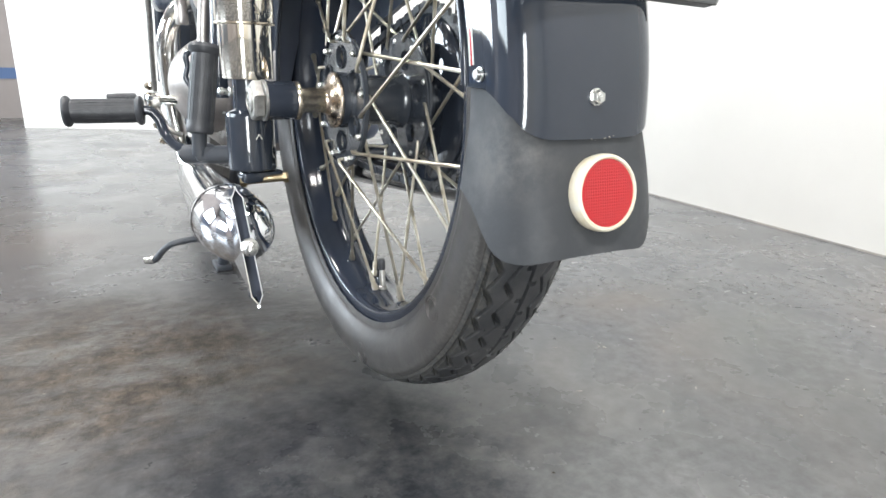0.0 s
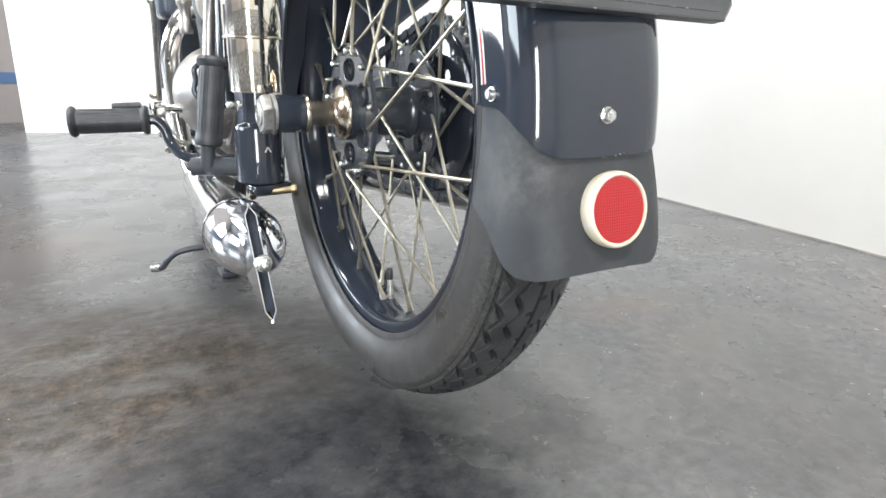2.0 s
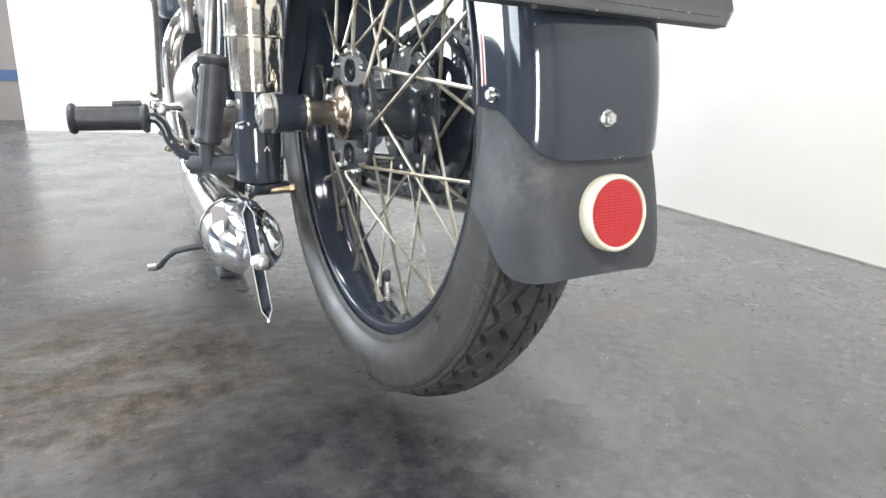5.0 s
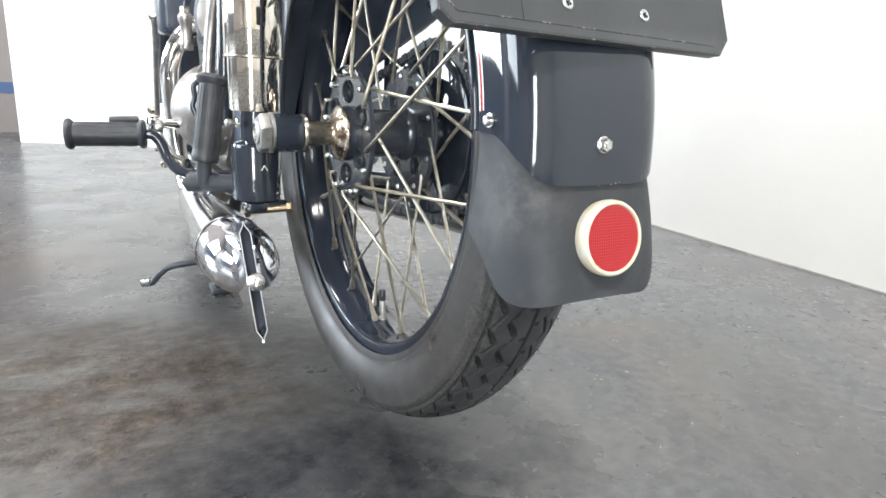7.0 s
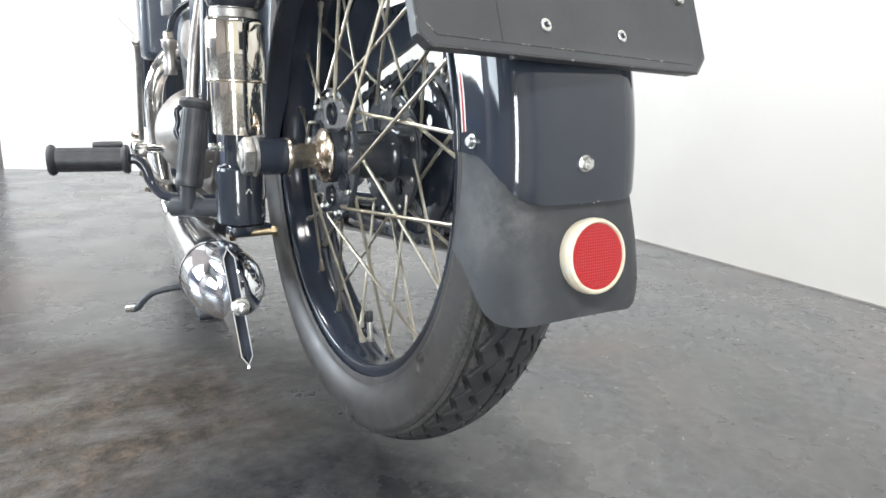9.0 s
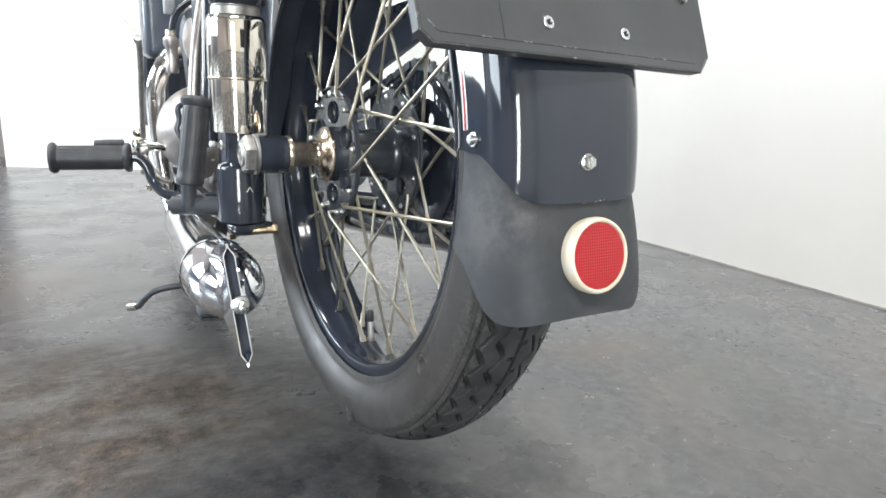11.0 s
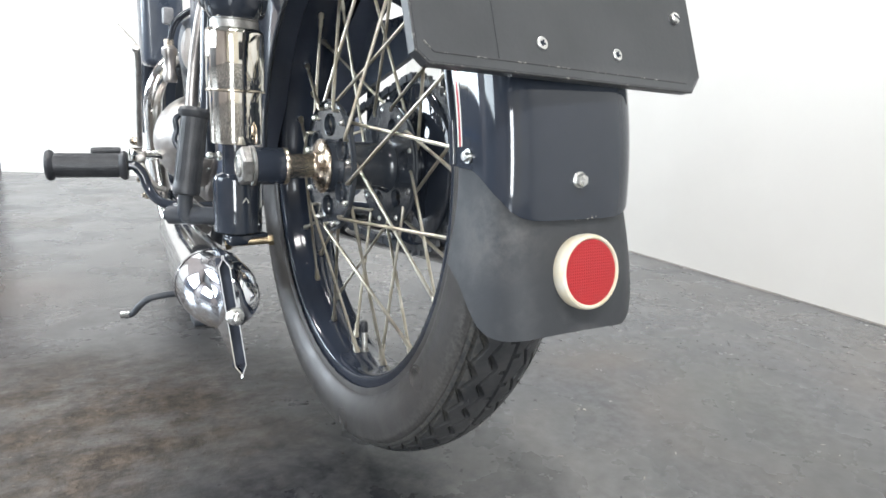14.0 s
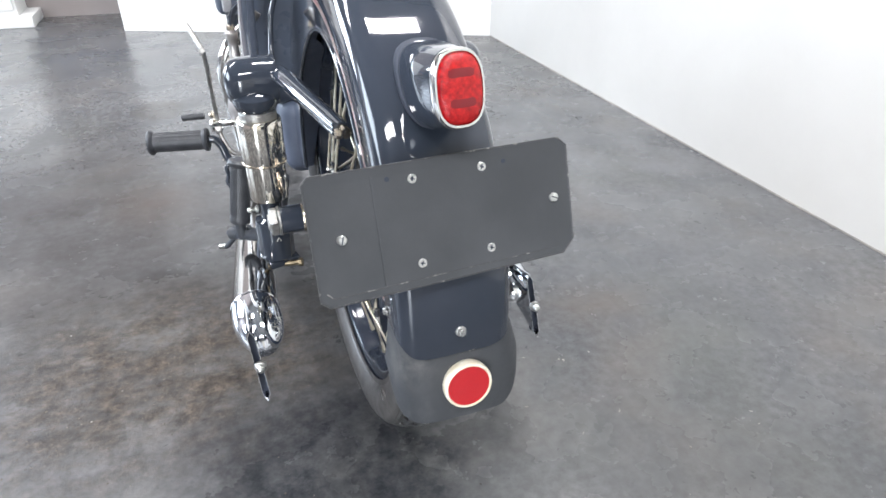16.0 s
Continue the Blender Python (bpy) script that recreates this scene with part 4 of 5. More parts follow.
def plate_outline(hw, hh, c):
    left = -hw - 0.0062
    return [(left + c * 0.33, hh), (hw - c * 0.55, hh), (hw, hh - c * 0.5), (hw, -hh + c * 0.75), (hw - c * 0.75, -hh), (left + c * 0.42, -hh), (left, -hh + c * 0.39), (left, hh - c * 0.31)]


bm = bmesh.new()
rings = []
for hw, hh, c, d in ((0.1330, 0.0590, 0.018, -0.0090), (0.1340, 0.0600, 0.018, -0.0010), (0.1328, 0.0590, 0.0175, 0.0004), (0.1275, 0.0530, 0.015, -0.0004), (0.1265, 0.0520, 0.015, -0.0006)):
    rings.append([PM @ Vector((x, y, d)) for x, y in plate_outline(hw, hh, c)])
loft(bm, rings, True, False)
# face in two panels with a shallow crease between them
inner = plate_outline(0.1265, 0.0520, 0.015)
vs = [bm.verts.new(PM @ Vector((x, y, -0.0006))) for x, y in inner]
bm.faces.new(vs)
vs = [bm.verts.new(PM @ Vector((x, y, -0.0052))) for x, y in inner]
bm.faces.new(vs[::-1])
bmesh.ops.remove_doubles(bm, verts=bm.verts, dist=0.0001)
plate = part("number_plate", bm, SATIN, bike, "blank satin black metal number plate with bent edges", 18)
WORN = material("chipped_black_edge", (0.05, 0.05, 0.055), 0.45)
wn_ = noise_node(WORN, 120, 6, 0.75)
WORN.node_tree.links.new(ramp(WORN, wn_.outputs[0], [(0.57, (0.040, 0.041, 0.044)), (0.66, (0.26, 0.25, 0.235))]).outputs[0], WORN.node_tree.nodes["Principled BSDF"].inputs["Base Color"])
bm = bmesh.new()
rim_pts = [PM @ Vector((x, y, -0.0002)) for x, y in plate_outline(0.1339, 0.0599, 0.018)]
for a, b in zip(rim_pts, rim_pts[1:] + rim_pts[:1]):
    tube(bm, [a, b], 0.0009, 6)
part("worn_edge", bm, WORN, plate, "chipped edge of the plate")
# rubbed fold along the bottom lip
bm = bmesh.new()
fold = [PM @ Vector((x, y, -0.0007)) for x, y in plate_outline(0.1272, 0.0526, 0.015)]
for a, b in ((fold[4], fold[5]), (fold[5], fold[6])):
    tube(bm, [a, b], 0.0007, 6)
part("worn_fold", bm, WORN, plate, "rubbed fold line of the lip")
bm = bmesh.new()
block(bm, (0.0016, 0.1030, 0.0006), PM @ Matrix.Translation((-0.0775, 0, -0.0005)), 0.0002, 1)
part("crease", bm, SATIN, plate)
for x, y in ((-0.062, 0.0470), (0.060, 0.0455)):
    bm = bmesh.new()
    lathe(bm, [(0.0024, -0.001), (0.0024, 0.0002), (0.0, 0.0002)], PM @ Matrix.Translation((x, y, -0.0005)), 12)
    part("hole", bm, DARK, plate)


def plate_screw(x, y, cross):
    m = PM @ Matrix.Translation((x, y, -0.0006)) @ Matrix.Rotation(0.4 + 20 * x, 4, "Z")
    bm = bmesh.new()
    if cross:
        lathe(bm, [(0.0045, 0), (0.0045, 0.0007), (0.0041, 0.0011), (0.0026, 0.0012), (0.0017, 0.0007), (0, 0.0007)], m, 24)
    else:
        lathe(bm, [(0.0047, 0), (0.0047, 0.0028), (0.0036, 0.0039), (0, 0.0042)], m, 20)
    ob = part("plate_screw", bm, ZINC, plate)
    bm = bmesh.new()
    h = 0.0012 if cross else 0.0042
    block(bm, (0.0046 if cross else 0.0080, 0.0011, 0.0008), m @ Matrix.Translation((0, 0, h - 0.0002)))
    if cross:
        block(bm, (0.0010, 0.0046, 0.0008), m @ Matrix.Translation((0, 0, h - 0.00015)))
    part("slot", bm, DARK, ob)


for x, y, c in ((-0.0375, 0.0438, True), (0.0355, 0.0438, True), (-0.0385, -0.0375, True), (0.0365, -0.0375, True), (-0.1125, 0.0, False), (0.1135, 0.0, False)):
    plate_screw(x, y, c)
# bracket between plate and guard
bm = bmesh.new()
block(bm, (0.060, 0.085, 0.020), PM @ Matrix.Translation((0, 0, -0.016)), 0.003)
part("plate_bracket", bm, SATIN, plate)

# ---- tail lamp
def oval(c, ex, ey, hx, hy, n=48, p=0.75):
    out = []
    for k in range(n):
        a = 2 * math.pi * k / n
        ca, sa = math.cos(a), math.sin(a)
        out.append(c + ex * hx * math.copysign(abs(ca) ** p, ca) + ey * hy * math.copysign(abs(sa) ** p, sa))
    return out


LX = Vector((1, 0.10, 0)).normalized()
base_c, base_y = around(0.3560, 46.5, 0.004), (around(0.36, 62, 0) - around(0.36, 32, 0)).normalized()
face_c, face_y = Vector((0.0010, -0.3320, 0.6530)), Vector((0, 0.30, 1)).normalized()
face_n = LX.cross(face_y).normalized()
if face_n.y > 0:
    face_n = -face_n


def lamp_ring(t, hx, hy):
    e = (base_y * (1 - t) + face_y * t).normalized()
    return oval(base_c.lerp(face_c - face_n * 0.006, t), LX, e, hx, hy)


bm = bmesh.new()
loft(bm, [lamp_ring(-0.14, 0.0342, 0.0500), lamp_ring(0.02, 0.0346, 0.0506), lamp_ring(0.06, 0.0340, 0.0498), lamp_ring(0.08, 0.0328, 0.0480)])
part("lamp_gasket", bm, DARK, bike, "black rubber lamp gasket")
bm = bmesh.new()
loft(bm, [lamp_ring(0.05, 0.0322, 0.0470), lamp_ring(0.25, 0.0318, 0.0450), lamp_ring(0.45, 0.0300, 0.0425), lamp_ring(0.7, 0.0276, 0.0385), lamp_ring(0.9, 0.0250, 0.0348), lamp_ring(1.0, 0.0234, 0.0328)])
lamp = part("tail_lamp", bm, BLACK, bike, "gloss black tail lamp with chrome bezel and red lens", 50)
bm = bmesh.new()
fc = face_c - face_n * 0.006
prof = [(0.0240, 0.0335, -0.004), (0.0254, 0.0350, 0.000), (0.0252, 0.0348, 0.005), (0.0240, 0.0332, 0.0085), (0.0222, 0.0312, 0.0085), (0.0214, 0.0303, 0.005)]
loft(bm, [oval(fc + face_n * d, LX, face_y, hx, hy) for hx, hy, d in prof], True, False)
part("bezel", bm, CHROME, lamp, "chrome lamp bezel", 50)
bm = bmesh.new()
loft(bm, [oval(fc + face_n * d, LX, face_y, hx, hy) for hx, hy, d in ((0.0218, 0.0309, 0.004), (0.0212, 0.0300, 0.0080), (0.0198, 0.0276, 0.0110), (0.0140, 0.0200, 0.0125), (0.004, 0.005, 0.0130))])
lens = part("lens", bm, LAMPRED, lamp, "red oval lamp lens", 50)
for dz in (0.013, -0.012):
    bm = bmesh.new()
    loft(bm, [oval(fc + face_n * d + face_y * dz, LX, face_y, hx, hy, 32, 0.55) for hx, hy, d in ((0.0128, 0.0044, 0.0105), (0.0124, 0.0041, 0.0127), (0.0112, 0.0028, 0.0130))])
    part("lens_bar", bm, DEEPRED, lens)

# ---- silencers with fishtail ends
def silencer(s):
    cx, cz = (-0.1965, 0.2645) if s < 0 else (0.1830, 0.2645)
    back = Vector((cx, -0.055, cz))
    front = Vector((cx - s * 0.048, 0.585, 0.2020))
    body_axis = axis(front, back)
    L = (front - back).length
    bm = bmesh.new()
    lathe(bm, [(0.018, 0.0), (0.022, 0.01), (0.027, 0.06), (0.0290, 0.16), (0.0305, 0.30), (0.0338, L)], body_axis, 48)
    body = part("silencer", bm, DULLCHROME, bike, "chrome silencer with a fishtail end")
    bm = bmesh.new()
    lathe(bm, [(0.0336, L - 0.004), (0.0352, L - 0.003), (0.0356, L), (0.0348, L + 0.003)], body_axis, 48, False)
    part("seam_ring", bm, BRIGHTCHROME, body)
    bm = bmesh.new()
    nose = axis(back, back + Vector((-s * 0.004, -0.1, 0.004)))
    lathe(bm, [(0.0344, -0.001), (0.0348, 0.012), (0.0344, 0.028), (0.0326, 0.046), (0.0290, 0.063), (0.0230, 0.078), (0.0148, 0.090), (0.0, 0.0960)], nose, 64)
    part("silencer_nose", bm, BRIGHTCHROME, body, "rounded chrome silencer end")
    # flattened hollow fin with a slot along its back
    fx = -0.2030 if s < 0 else 0.1855
    bm = bmesh.new()
    stations = [(0.0040, -0.070, 0.2960, -0.105, 0.2440), (0.0043, -0.115, 0.3050, -0.135, 0.2380), (0.0046, -0.150, 0.3125, -0.168, 0.2325), (0.0048, -0.1725, 0.3180, -0.1975, 0.2265)]
    rings = []
    for w_, y1, z1, y2, z2 in stations:
        top, low = Vector((fx - 0.0058, y1, z1)), Vector((fx + 0.0022, y2, z2))
        d = (low - top)
        ring = []
        for off, t in ((-1, 0.07), (-0.22, 0.0), (-0.18, -0.035), (0.18, -0.035), (0.22, 0.0), (1, 0.07), (1.0, 0.5), (1, 0.93), (0.22, 1.0), (0.18, 1.035), (-0.18, 1.035), (-0.22, 1.0), (-1, 0.93), (-1, 0.5)):
            ring.append(top + d * t + Vector((w_ * off, 0, 0)))
        rings.append(ring)
    loft(bm, rings, True, False)
    bmesh.ops.recalc_face_normals(bm, faces=bm.faces)
    bmesh.ops.solidify(bm, geom=bm.faces[:], thickness=0.0008)
    fin = part("fishtail", bm, BRIGHTCHROME, body, "flat chrome fishtail with a dark slot", 30)
    # Plate in the fin paints the shade of the hollow slot.
    bm = bmesh.new()
    block(bm, (0.0082, 0.003, 0.092), Matrix.Translation((fx - 0.0018, -0.1715, 0.2725)) @ Matrix.Rotation(radians(-5.0), 4, "Y") @ Matrix.Rotation(radians(-14.5), 4, "X"))
    part("slot_inside", bm, DARK, fin, "dark plate for the shade inside the slot")
    bm = bmesh.new()
    bmesh.ops.create_uvsphere(bm, u_segments=20, v_segments=14, radius=0.0058, matrix=Matrix.Translation((fx, -0.1905, 0.2725)))
    lathe(bm, [(0.0074, 0), (0.0074, 0.003), (0.005, 0.004)], axis((fx, -0.1835, 0.2725), (fx, -0.193, 0.2725)), 18)
    part("fishtail_bolt", bm, ZINC, fin, "domed nickel bolt")


silencer(-1)
silencer(1)

# ---- folding pillion footrest, standing up
def rubber_grip(name, a, b, r, parent, label, rib=0.0003, foot=1.32, tip=1.28):
    """A ribbed rubber with raised ends."""
    a, b = Vector(a), Vector(b)
    L = (b - a).length
    bm = bmesh.new()
    prof = [(r * 0.7, 0), (r * foot * 0.92, 0.001), (r * foot, 0.005), (r * (0.22 + 0.78 * foot), 0.009), (r * 1.0, 0.0125), (r, L - 0.0125), (r * (0.22 + 0.78 * tip), L - 0.009), (r * tip, L - 0.005), (r * tip * 0.9, L - 0.001), (r * 0.6, L)]
    lathe(bm, prof, axis(a, b), 40)
    ob = part(name, bm, GRIP, parent, label)
    bm = bmesh.new()
    ax = axis(a, b)
    for k in range(20):
        m = ax @ Matrix.Rotation(2 * math.pi * k / 20, 4, "Z") @ Matrix.Translation((r, 0, L / 2))
        block(bm, (rib * 2, r * 0.16, L - 0.03), m)
    part("rib", bm, GRIP, ob)
    return ob


rest = rubber_grip("pillion_footrest", (-0.1955, 0.098, 0.3310), (-0.1790, 0.113, 0.4320), 0.0148, bike, "folded up black rubber pillion footrest", 0.0004, 1.06)
bm = bmesh.new()
tube(bm, [(-0.1965, 0.104, 0.306), (-0.1955, 0.099, 0.334)], 0.0085, 14)
tube(bm, [(-0.2120, 0.120, 0.3045), (-0.154, 0.088, 0.3060)], 0.0110, 18)
block(bm, (0.024, 0.020, 0.020), Matrix.Translation((-0.190, 0.106, 0.308)), 0.005)
part("footrest_pivot", bm, IRON, rest, "black iron footrest pivot")
bm = bmesh.new()
tube(bm, smooth_path([(-0.1950, 0.118, 0.424), (-0.2010, 0.118, 0.418), (-0.2000, 0.118, 0.406), (-0.2030, 0.118, 0.395), (-0.1985, 0.116, 0.384)], 5), 0.0032, 10)
part("spring_clip", bm, BLACK, rest, "gloss black spring clip")
bm = bmesh.new()
hexhead(bm, 0.0065, 0.006, axis((-0.2115, 0.1195, 0.3045), (-0.230, 0.130, 0.3040)))
part("pivot_bolt", bm, IRON, rest, "black iron footrest pivot")

# ---- rider's footrest
peg = rubber_grip("footrest_rubber", (-0.3445, 0.527, 0.3215), (-0.2255, 0.505, 0.3235), 0.0195, bike, "black rubber rider footrest", 0.0006)
bm = bmesh.new()
tube(bm, smooth_path([(-0.228, 0.506, 0.3235), (-0.215, 0.503, 0.3225), (-0.204, 0.499, 0.308), (-0.197, 0.492, 0.285), (-0.182, 0.476, 0.266), (-0.155, 0.462, 0.259), (-0.10, 0.455, 0.258)], 5), 0.0085, 14)
part("footrest_arm", bm, BLACK, peg, "curved black footrest arm")

# ---- gear pedal, chrome lever
gear = rubber_grip("pedal_rubber", (-0.277, 0.620, 0.3370), (-0.228, 0.614, 0.3385), 0.0070, bike, "small black pedal rubber", 0.0003, 1.0, 1.06)
bm = bmesh.new()
tube(bm, smooth_path([(-0.229, 0.530, 0.551), (-0.218, 0.500, 0.534), (-0.208, 0.466, 0.516), (-0.205, 0.474, 0.488), (-0.204, 0.508, 0.418), (-0.203, 0.541, 0.354)], 5), [0.0048, 0.0046], 12)
lathe(bm, [(0.0055, -0.006), (0.0064, 0), (0.0055, 0.006)], Matrix.Translation((-0.208, 0.464, 0.514)) @ Matrix.Rotation(radians(70), 4, "X"), 14)
part("chrome_lever", bm, STEEL, bike, "long bent dull plated lever")
bm = bmesh.new()
lathe(bm, [(0.011, 0), (0.0135, 0.002), (0.0135, 0.022), (0.011, 0.024)], axis((-0.219, 0.545, 0.338), (-0.150, 0.552, 0.338)), 20)
lathe(bm, [(0.008, 0), (0.008, 0.06)], axis((-0.212, 0.545, 0.338), (-0.150, 0.552, 0.338)), 16)
part("lever_boss", bm, CHROME, bike, "chrome lever boss")

# ---- engine, seen beyond the wheel
bm = bmesh.new()
bmesh.ops.create_uvsphere(bm, u_segments=40, v_segments=26, radius=1.0, matrix=Matrix.Translation((-0.085, 0.575, 0.362)) @ Matrix.Diagonal((0.092, 0.105, 0.088, 1)))
part("crankcase_cover", bm, ALLOY, bike, "domed cast alloy crankcase cover")
bm = bmesh.new()
block(bm, (0.20, 0.26, 0.20), Matrix.Translation((0.0, 0.64, 0.34)), 0.03, 3)
part("crankcase", bm, ALLOY, bike, "cast alloy crankcase")
bm = bmesh.new()
for k in range(9):
    block(bm, (0.185, 0.19, 0.0045), Matrix.Translation((0.0, 0.68, 0.455 + 0.017 * k)), 0.0015, 1)
lathe(bm, [(0.062, 0.44), (0.062, 0.61)], Matrix.Translation((0.0, 0.68, 0)), 32)
part("cylinder_barrel", bm, IRON, bike, "black finned cylinder barrel")
bm = bmesh.new()
lathe(bm, [(0.030, 0), (0.046, 0.003), (0.049, 0.010), (0.049, 0.05), (0.04, 0.055)], axis((-0.118, 0.53, 0.524), (-0.043, 0.55, 0.524)), 36)
dynamo = part("dynamo_cover", bm, PALECAST, bike, "round dull alloy dynamo cover")
bm = bmesh.new()
lathe(bm, [(0.0, -0.0008), (0.0085, -0.0008), (0.0085, 0.006)], axis((-0.118, 0.53, 0.524), (-0.043, 0.55, 0.524)) @ Matrix.Translation((0.006, 0.012, 0.003)), 4)
part("slot", bm, DARK, dynamo, "dark square opening")
bm = bmesh.new()
lathe(bm, [(0.047, 0.001), (0.0505, 0.002), (0.0515, 0.012), (0.0505, 0.014)], axis((-0.118, 0.53, 0.524), (-0.043, 0.55, 0.524)), 36)
part("clamp_band", bm, IRON, dynamo)
bm = bmesh.new()
lathe(bm, [(0.010, 0.462), (0.0112, 0.464), (0.0112, 0.478), (0.0100, 0.482), (0.0100, 0.506), (0.0130, 0.510), (0.0130, 0.520), (0.0100, 0.523), (0.008, 0.525)], Matrix.Translation((-0.146, 0.56, 0.004)), 28)
carb = part("carburettor", bm, ALLOY, bike, "dull grey carburettor body")
bm = bmesh.new()
hexhead(bm, 0.0085, 0.012, Matrix.Translation((-0.146, 0.56, 0.528)))
part("union_nut", bm, NICKEL, carb, "dull brass union nut")
bm = bmesh.new()
block(bm, (0.018, 0.022, 0.028), Matrix.Translation((-0.146, 0.56, 0.578)), 0.004)
part("float_chamber", bm, GREYCAST, carb)
for k in range(3):
    bm = bmesh.new()
    tube(bm, smooth_path([(-0.146 + 0.004 * k, 0.56, 0.520 + 0.02 * k), (-0.140 + 0.010 * k, 0.55, 0.565 + 0.008 * k), (-0.110 + 0.012 * k, 0.54, 0.592 + 0.004 * k), (-0.07, 0.53, 0.600 - 0.006 * k)], 6), 0.0035, 10)
    part("hose", bm, BLACK, carb, "black rubber hose")
bm = bmesh.new()
tube(bm, smooth_path([(-0.08, 0.64, 0.525), (-0.125, 0.62, 0.510), (-0.155, 0.61, 0.478), (-0.170, 0.62, 0.430), (-0.165, 0.66, 0.34), (-0.155, 0.66, 0.25), (-0.150, 0.62, 0.207), (-0.149, 0.58, 0.2025)], 6), 0.016, 20)
part("exhaust_pipe", bm, CHROME, bike, "curved chrome exhaust pipe")

cover = bpy.data.objects["crankcase_cover"]
bm = bmesh.new()
lathe(bm, [(0.094, 0.0), (0.103, 0.001), (0.104, 0.006), (0.096, 0.008)], Matrix.Translation((-0.095, 0.575, 0.362)) @ Matrix.Rotation(radians(90), 4, "Y"), 48)
part("cover_flange", bm, ALLOY, cover)
for k in range(9):
    a = radians(40 * k + 8)
    bm = bmesh.new()
    c = Vector((-0.096, 0.575 + 0.098 * math.cos(a), 0.362 + 0.090 * math.sin(a)))
    lathe(bm, [(0.0055, 0), (0.0055, 0.004), (0.004, 0.0055), (0, 0.006)], axis(c, c + Vector((-1, 0, 0))), 14)
    part("cover_screw", bm, STEEL, cover)
bm = bmesh.new()
tube(bm, smooth_path([(-0.205, 0.535, 0.330), (-0.196, 0.52, 0.305), (-0.185, 0.51, 0.288), (-0.168, 0.51, 0.280)], 5), 0.0048, 10)
lathe(bm, [(0.008, 0), (0.0095, 0.003), (0.0095, 0.011), (0.008, 0.013)], axis((-0.210, 0.535, 0.331), (-0.197, 0.535, 0.331)), 16)
part("gear_linkage", bm, STEEL, bike, "worn steel gear linkage")
for p, r in (((-0.204, 0.545, 0.362), 0.0085), ((-0.198, 0.530, 0.296), 0.0075), ((-0.192, 0.520, 0.270), 0.0070)):
    bm = bmesh.new()
    hexhead(bm, r, 0.010, axis(p, (p[0] - 0.02, p[1] - 0.006, p[2])))
    lathe(bm, [(r * 0.6, 0.008), (r * 0.6, 0.013), (r * 0.4, 0.0145), (0, 0.0145)], axis(p, (p[0] - 0.02, p[1] - 0.006, p[2])), 12)
    part("union_nut", bm, NICKEL, bike, "dull plated union nut")

# frame tubes
def rod(name, pts, r, mat, label="", k=5):
    bm = bmesh.new()
    tube(bm, smooth_path(pts, k), r, 14)
    return part(name, bm, mat, bike, label)


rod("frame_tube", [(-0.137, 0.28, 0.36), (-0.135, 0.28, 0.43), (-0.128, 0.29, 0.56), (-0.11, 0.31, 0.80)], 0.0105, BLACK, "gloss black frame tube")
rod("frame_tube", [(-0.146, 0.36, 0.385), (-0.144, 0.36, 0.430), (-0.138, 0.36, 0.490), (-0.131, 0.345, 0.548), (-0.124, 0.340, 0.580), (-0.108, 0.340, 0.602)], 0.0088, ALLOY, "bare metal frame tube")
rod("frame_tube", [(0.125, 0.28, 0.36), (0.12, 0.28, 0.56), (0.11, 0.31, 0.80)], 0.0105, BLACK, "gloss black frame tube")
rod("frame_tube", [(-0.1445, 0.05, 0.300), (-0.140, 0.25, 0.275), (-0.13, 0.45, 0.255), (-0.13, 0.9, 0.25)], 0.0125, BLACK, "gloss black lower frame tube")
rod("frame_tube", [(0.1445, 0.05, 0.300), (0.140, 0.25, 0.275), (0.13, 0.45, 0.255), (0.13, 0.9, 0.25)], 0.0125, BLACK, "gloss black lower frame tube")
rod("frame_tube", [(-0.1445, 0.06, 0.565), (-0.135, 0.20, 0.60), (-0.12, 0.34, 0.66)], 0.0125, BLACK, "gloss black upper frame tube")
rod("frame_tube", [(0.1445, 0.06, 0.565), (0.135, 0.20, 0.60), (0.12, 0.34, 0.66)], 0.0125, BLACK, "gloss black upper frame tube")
rod("cable", [(-0.116, 0.085, 0.585), (-0.112, 0.10, 0.61), (-0.107, 0.105, 0.64), (-0.098, 0.10, 0.67), (-0.09, 0.08, 0.72)], 0.0035, BLACK, "black cable loop")

rod("frame_tube", [(0.0, 0.50, 0.80), (0.0, 0.85, 0.82), (0.0, 1.13, 0.80)], 0.016, BLACK, "gloss black top frame tube")
rod("frame_tube", [(0.0, 1.13, 0.78), (0.0, 1.00, 0.50), (0.0, 0.90, 0.26)], 0.016, BLACK, "gloss black front down tube")
bm = bmesh.new()
block(bm, (0.25, 0.05, 0.03), Matrix.Translation((0, 1.155, 0.80)) @ Matrix.Rotation(radians(23), 4, "X"), 0.010, 3)
part("fork_crown", bm, BLACK, bike, "gloss black fork crown")
bm = bmesh.new()
block(bm, (0.27, 0.03, 0.024), Matrix.Translation((0, 0.90, 0.25)), 0.006)
part("cradle_bridge", bm, BLACK, bike)

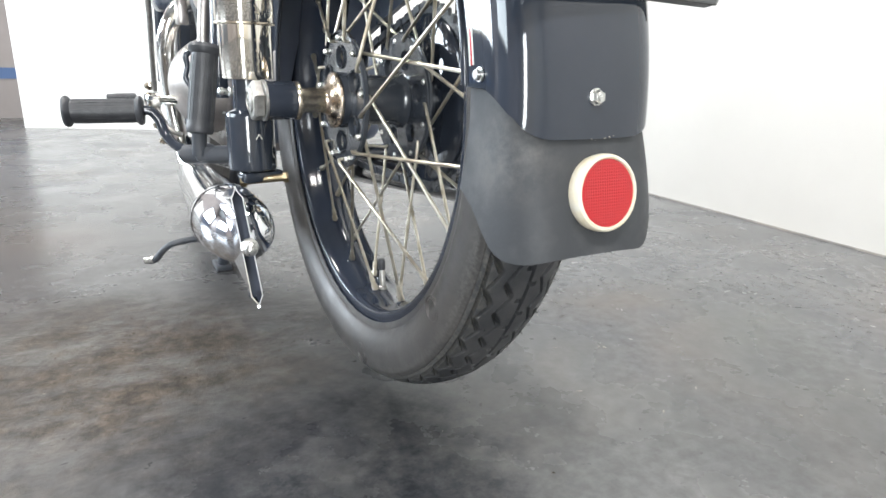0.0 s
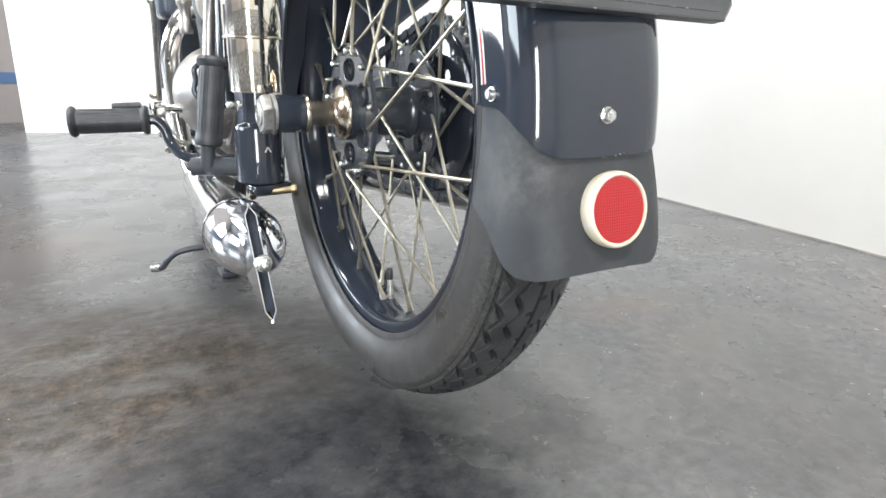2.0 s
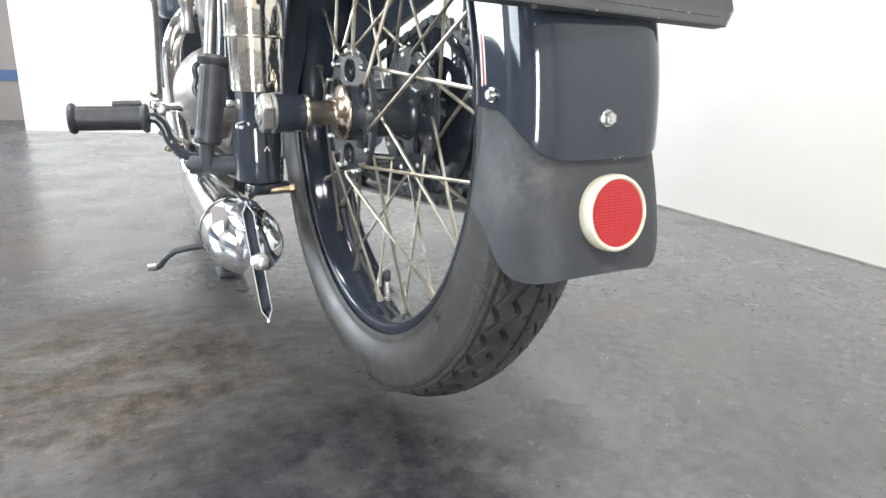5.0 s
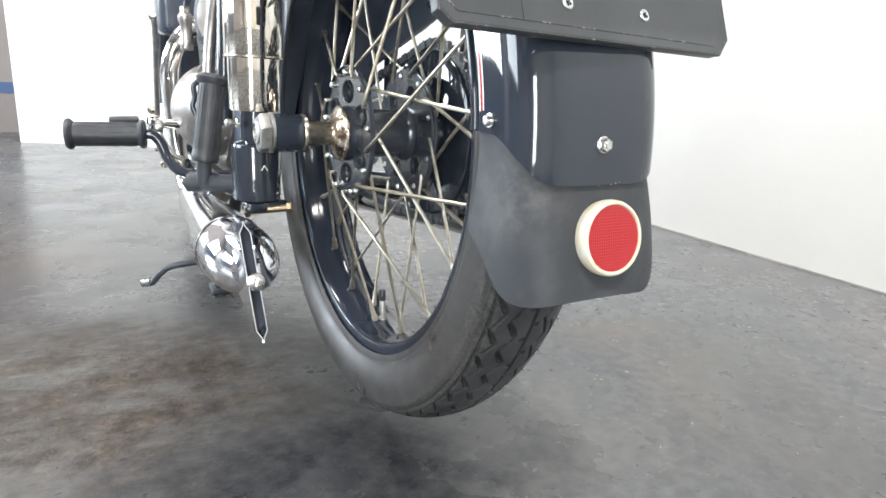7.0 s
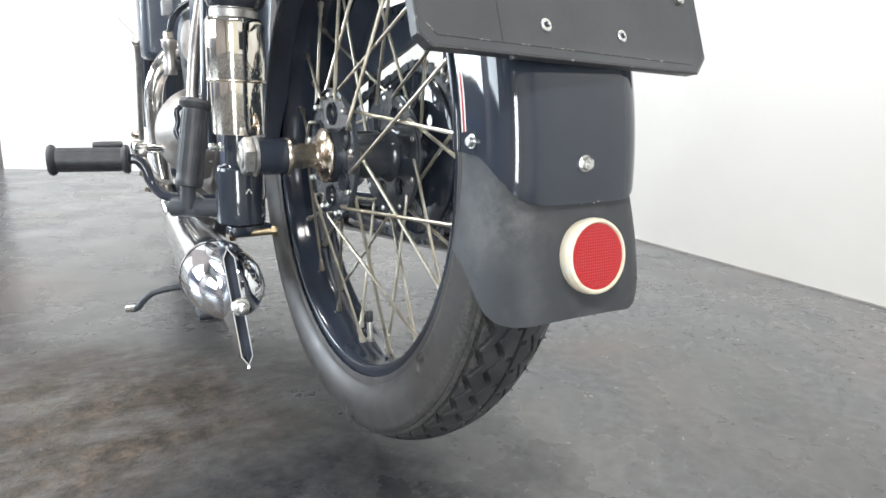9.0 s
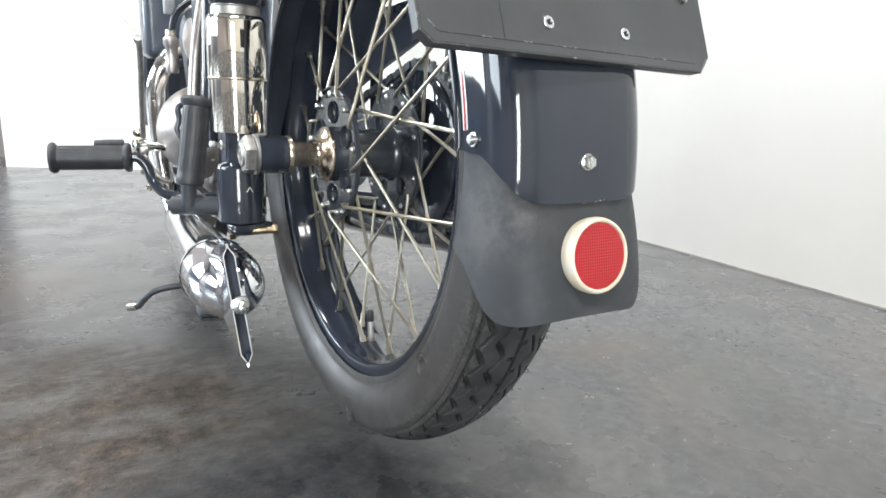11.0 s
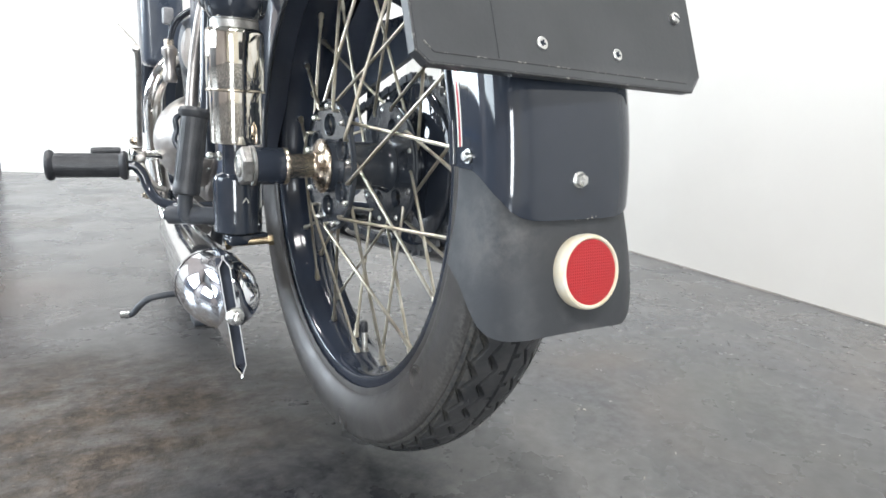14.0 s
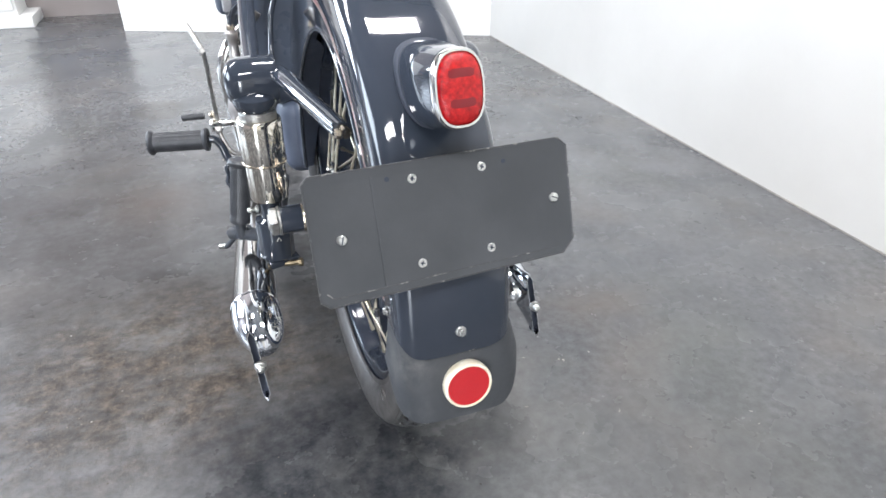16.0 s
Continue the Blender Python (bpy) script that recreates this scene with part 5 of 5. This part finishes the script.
# boxes in front of the wheel
bm = bmesh.new()
block(bm, (0.236, 0.150, 0.46), Matrix.Translation((-0.004, 0.447, 0.645)), 0.045, 6)
tank = part("oil_tank", bm, HAZEDARK, bike, "rounded navy-black tank ahead of the wheel, raised for haze", 50)
bm = bmesh.new()
block(bm, (0.245, 0.15, 0.155), Matrix.Translation((0.0375, 0.445, 0.352)), 0.03, 4)
part("gearbox", bm, HAZENAVY, bike, "dark gearbox casing, navy raised for haze")
bm = bmesh.new()
side = [(-0.02, 0.523), (0.056, 0.500), (0.168, 0.467), (0.30, 0.425), (0.44, 0.395), (0.44, 0.560), (0.300, 0.548), (0.180, 0.558), (0.09, 0.556), (0.0, 0.562)]
loft(bm, [[Vector((x, y, z)) for y, z in side] for x in (0.060, 0.068)])
bmesh.ops.bevel(bm, geom=bm.edges[:], offset=0.002, segments=1, affect="EDGES")
part("chain_guard", bm, HAZEDARK, bike, "gloss black pressed chain guard")

# Filler box for a dark mass of unknown parts; navy includes haze.
bm = bmesh.new()
block(bm, (0.085, 0.11, 0.22), Matrix.Translation((-0.117, 0.90, 0.612)), 0.018, 3)
part("filler_box", bm, HAZEDARK, bike, "navy filler box for the dark mass ahead of the engine", 50)

# stands
rod("stand_lever", [(-0.247, 0.532, 0.0495), (-0.232, 0.524, 0.0525), (-0.216, 0.512, 0.074), (-0.190, 0.505, 0.087), (-0.10, 0.495, 0.095)], 0.0058, IRON, "black stand lever with a bare tip")
bm = bmesh.new()
tube(bm, [(-0.2485, 0.533, 0.0495), (-0.2345, 0.5255, 0.0520)], 0.0066, 12)
part("lever_tip", bm, ZINC, bike)
for s in (-1, 1):
    bm = bmesh.new()
    tube(bm, smooth_path([(s * 0.09, 0.43, 0.25), (s * 0.10, 0.50, 0.12), (s * 0.108, 0.56, 0.018)], 4), 0.011, 12)
    block(bm, (0.03, 0.05, 0.012), Matrix.Translation((s * 0.109, 0.568, 0.0126)), 0.003)
    part("centre_stand_leg", bm, IRON, bike, "black centre stand leg")
# front wheel far ahead keeps the machine whole
FY = 1.36
M = Matrix.Translation((0, FY, 0.3386)) @ Matrix.Rotation(radians(90), 4, "Y")
bm = bmesh.new()
lathe(bm, [(0.25, -0.03), (0.285, -0.044), (0.315, -0.036), (0.332, 0), (0.315, 0.036), (0.285, 0.044), (0.25, 0.03), (0.25, -0.03)], M, 90, False)
part("front_tyre", bm, RUBBER, bike, "black rubber front tyre")
bm = bmesh.new()
lathe(bm, [(0.255, -0.035), (0.235, 0), (0.255, 0.035), (0.25, 0), (0.255, -0.035)], M, 90, False)
part("front_rim", bm, BLACK, bike)
for s in (-1, 1):
    rod("fork_leg", [(s * 0.105, FY, 0.335), (s * 0.105, FY - 0.20, 0.80)], 0.02, BLACK, "gloss black fork leg")

# ---------------------------------------------------------------- white cupboard by the far wall
cup = tagged(new("cupboard"), "white painted cupboard on a low plinth by the far wall", "cupboard")
bm = bmesh.new()
block(bm, (0.90, 0.30, 0.06), Matrix.Translation((-1.55, 3.62, 0.03)), 0.004)
part("plinth", bm, WHITEWALL, cup)
bm = bmesh.new()
block(bm, (0.86, 0.26, 0.78), Matrix.Translation((-1.60, 3.635, 0.45)), 0.006)
part("body", bm, WHITEWALL, cup)
for k in (-1, 1):
    bm = bmesh.new()
    block(bm, (0.41, 0.018, 0.72), Matrix.Translation((-1.60 + k * 0.213, 3.496, 0.455)), 0.004)
    door = part("door", bm, WHITEWALL, cup)
    bm = bmesh.new()
    tube(bm, [(-1.60 + k * 0.03, 3.476, 0.42), (-1.60 + k * 0.03, 3.476, 0.54)], 0.006, 10)
    part("handle", bm, ZINC, door)

# ---------------------------------------------------------------- crumbs on the floor
rng = random.Random(5)
bm = bmesh.new()
spots = [(0.338, -0.041, 0.0022), (0.345, -0.046, 0.0025), (0.437, -0.304, 0.0018)]
for k in range(40):
    spots.append((rng.uniform(-0.6, 1.1), rng.uniform(-0.4, 1.2), rng.uniform(0.0006, 0.0018)))
for x, y, r in spots:
    bmesh.ops.create_icosphere(bm, subdivisions=1, radius=r, matrix=Matrix.Translation((x, y, r * 0.3)) @ Matrix.Rotation(rng.uniform(0, 6), 4, "Z") @ Matrix.Diagonal((1.4, 0.8, 0.5, 1)))
for k in range(26):
    x, y, r = rng.gauss(0.52, 0.28), rng.gauss(0.05, 0.25), rng.uniform(0.0008, 0.0024)
    bmesh.ops.create_icosphere(bm, subdivisions=1, radius=r, matrix=Matrix.Translation((x, y, 0.0003)) @ Matrix.Rotation(rng.uniform(0, 6), 4, "Z") @ Matrix.Diagonal((rng.uniform(1.2, 2.6), 0.6, 0.25, 1)))
g_verts, g_faces = [], []
for k in range(5200):
    if k % 5:
        t = rng.gauss(0, 1)
        x, y = -0.36 + 0.17 * t + rng.gauss(0, 0.04), (0.13 if k % 2 else 0.27) + 0.05 * t + rng.gauss(0, 0.05)
    else:
        x, y = rng.gauss(-0.34, 0.26), rng.gauss(0.22, 0.22)
    r, a = 0.0004 + 0.0012 * rng.random() ** 4, rng.uniform(0, 6.28)
    lx, ly, h = r * rng.uniform(0.9, 2.2), r * rng.uniform(0.7, 1.1), r * rng.uniform(0.4, 0.8)
    n0 = len(g_verts)
    for q in range(5):
        b_ = 2 * math.pi * q / 5
        px, py = lx * math.cos(b_) * rng.uniform(0.8, 1.1), ly * math.sin(b_)
        g_verts.append((x + px * math.cos(a) - py * math.sin(a), y + px * math.sin(a) + py * math.cos(a), -0.0001))
    g_verts.append((x + 0.2 * r, y, h))
    g_faces += [(n0 + q, n0 + (q + 1) % 5, n0 + 5) for q in range(5)]
tagged(mesh_arrays("floor_grit", g_verts, g_faces, GRIT), "loose brown grit and dried dirt on the floor", "grit", "", "stuff")
tagged(part("floor_crumbs", bm, CRUMB), "scattered pale crumbs of grit on the floor", "grit", "", "stuff")
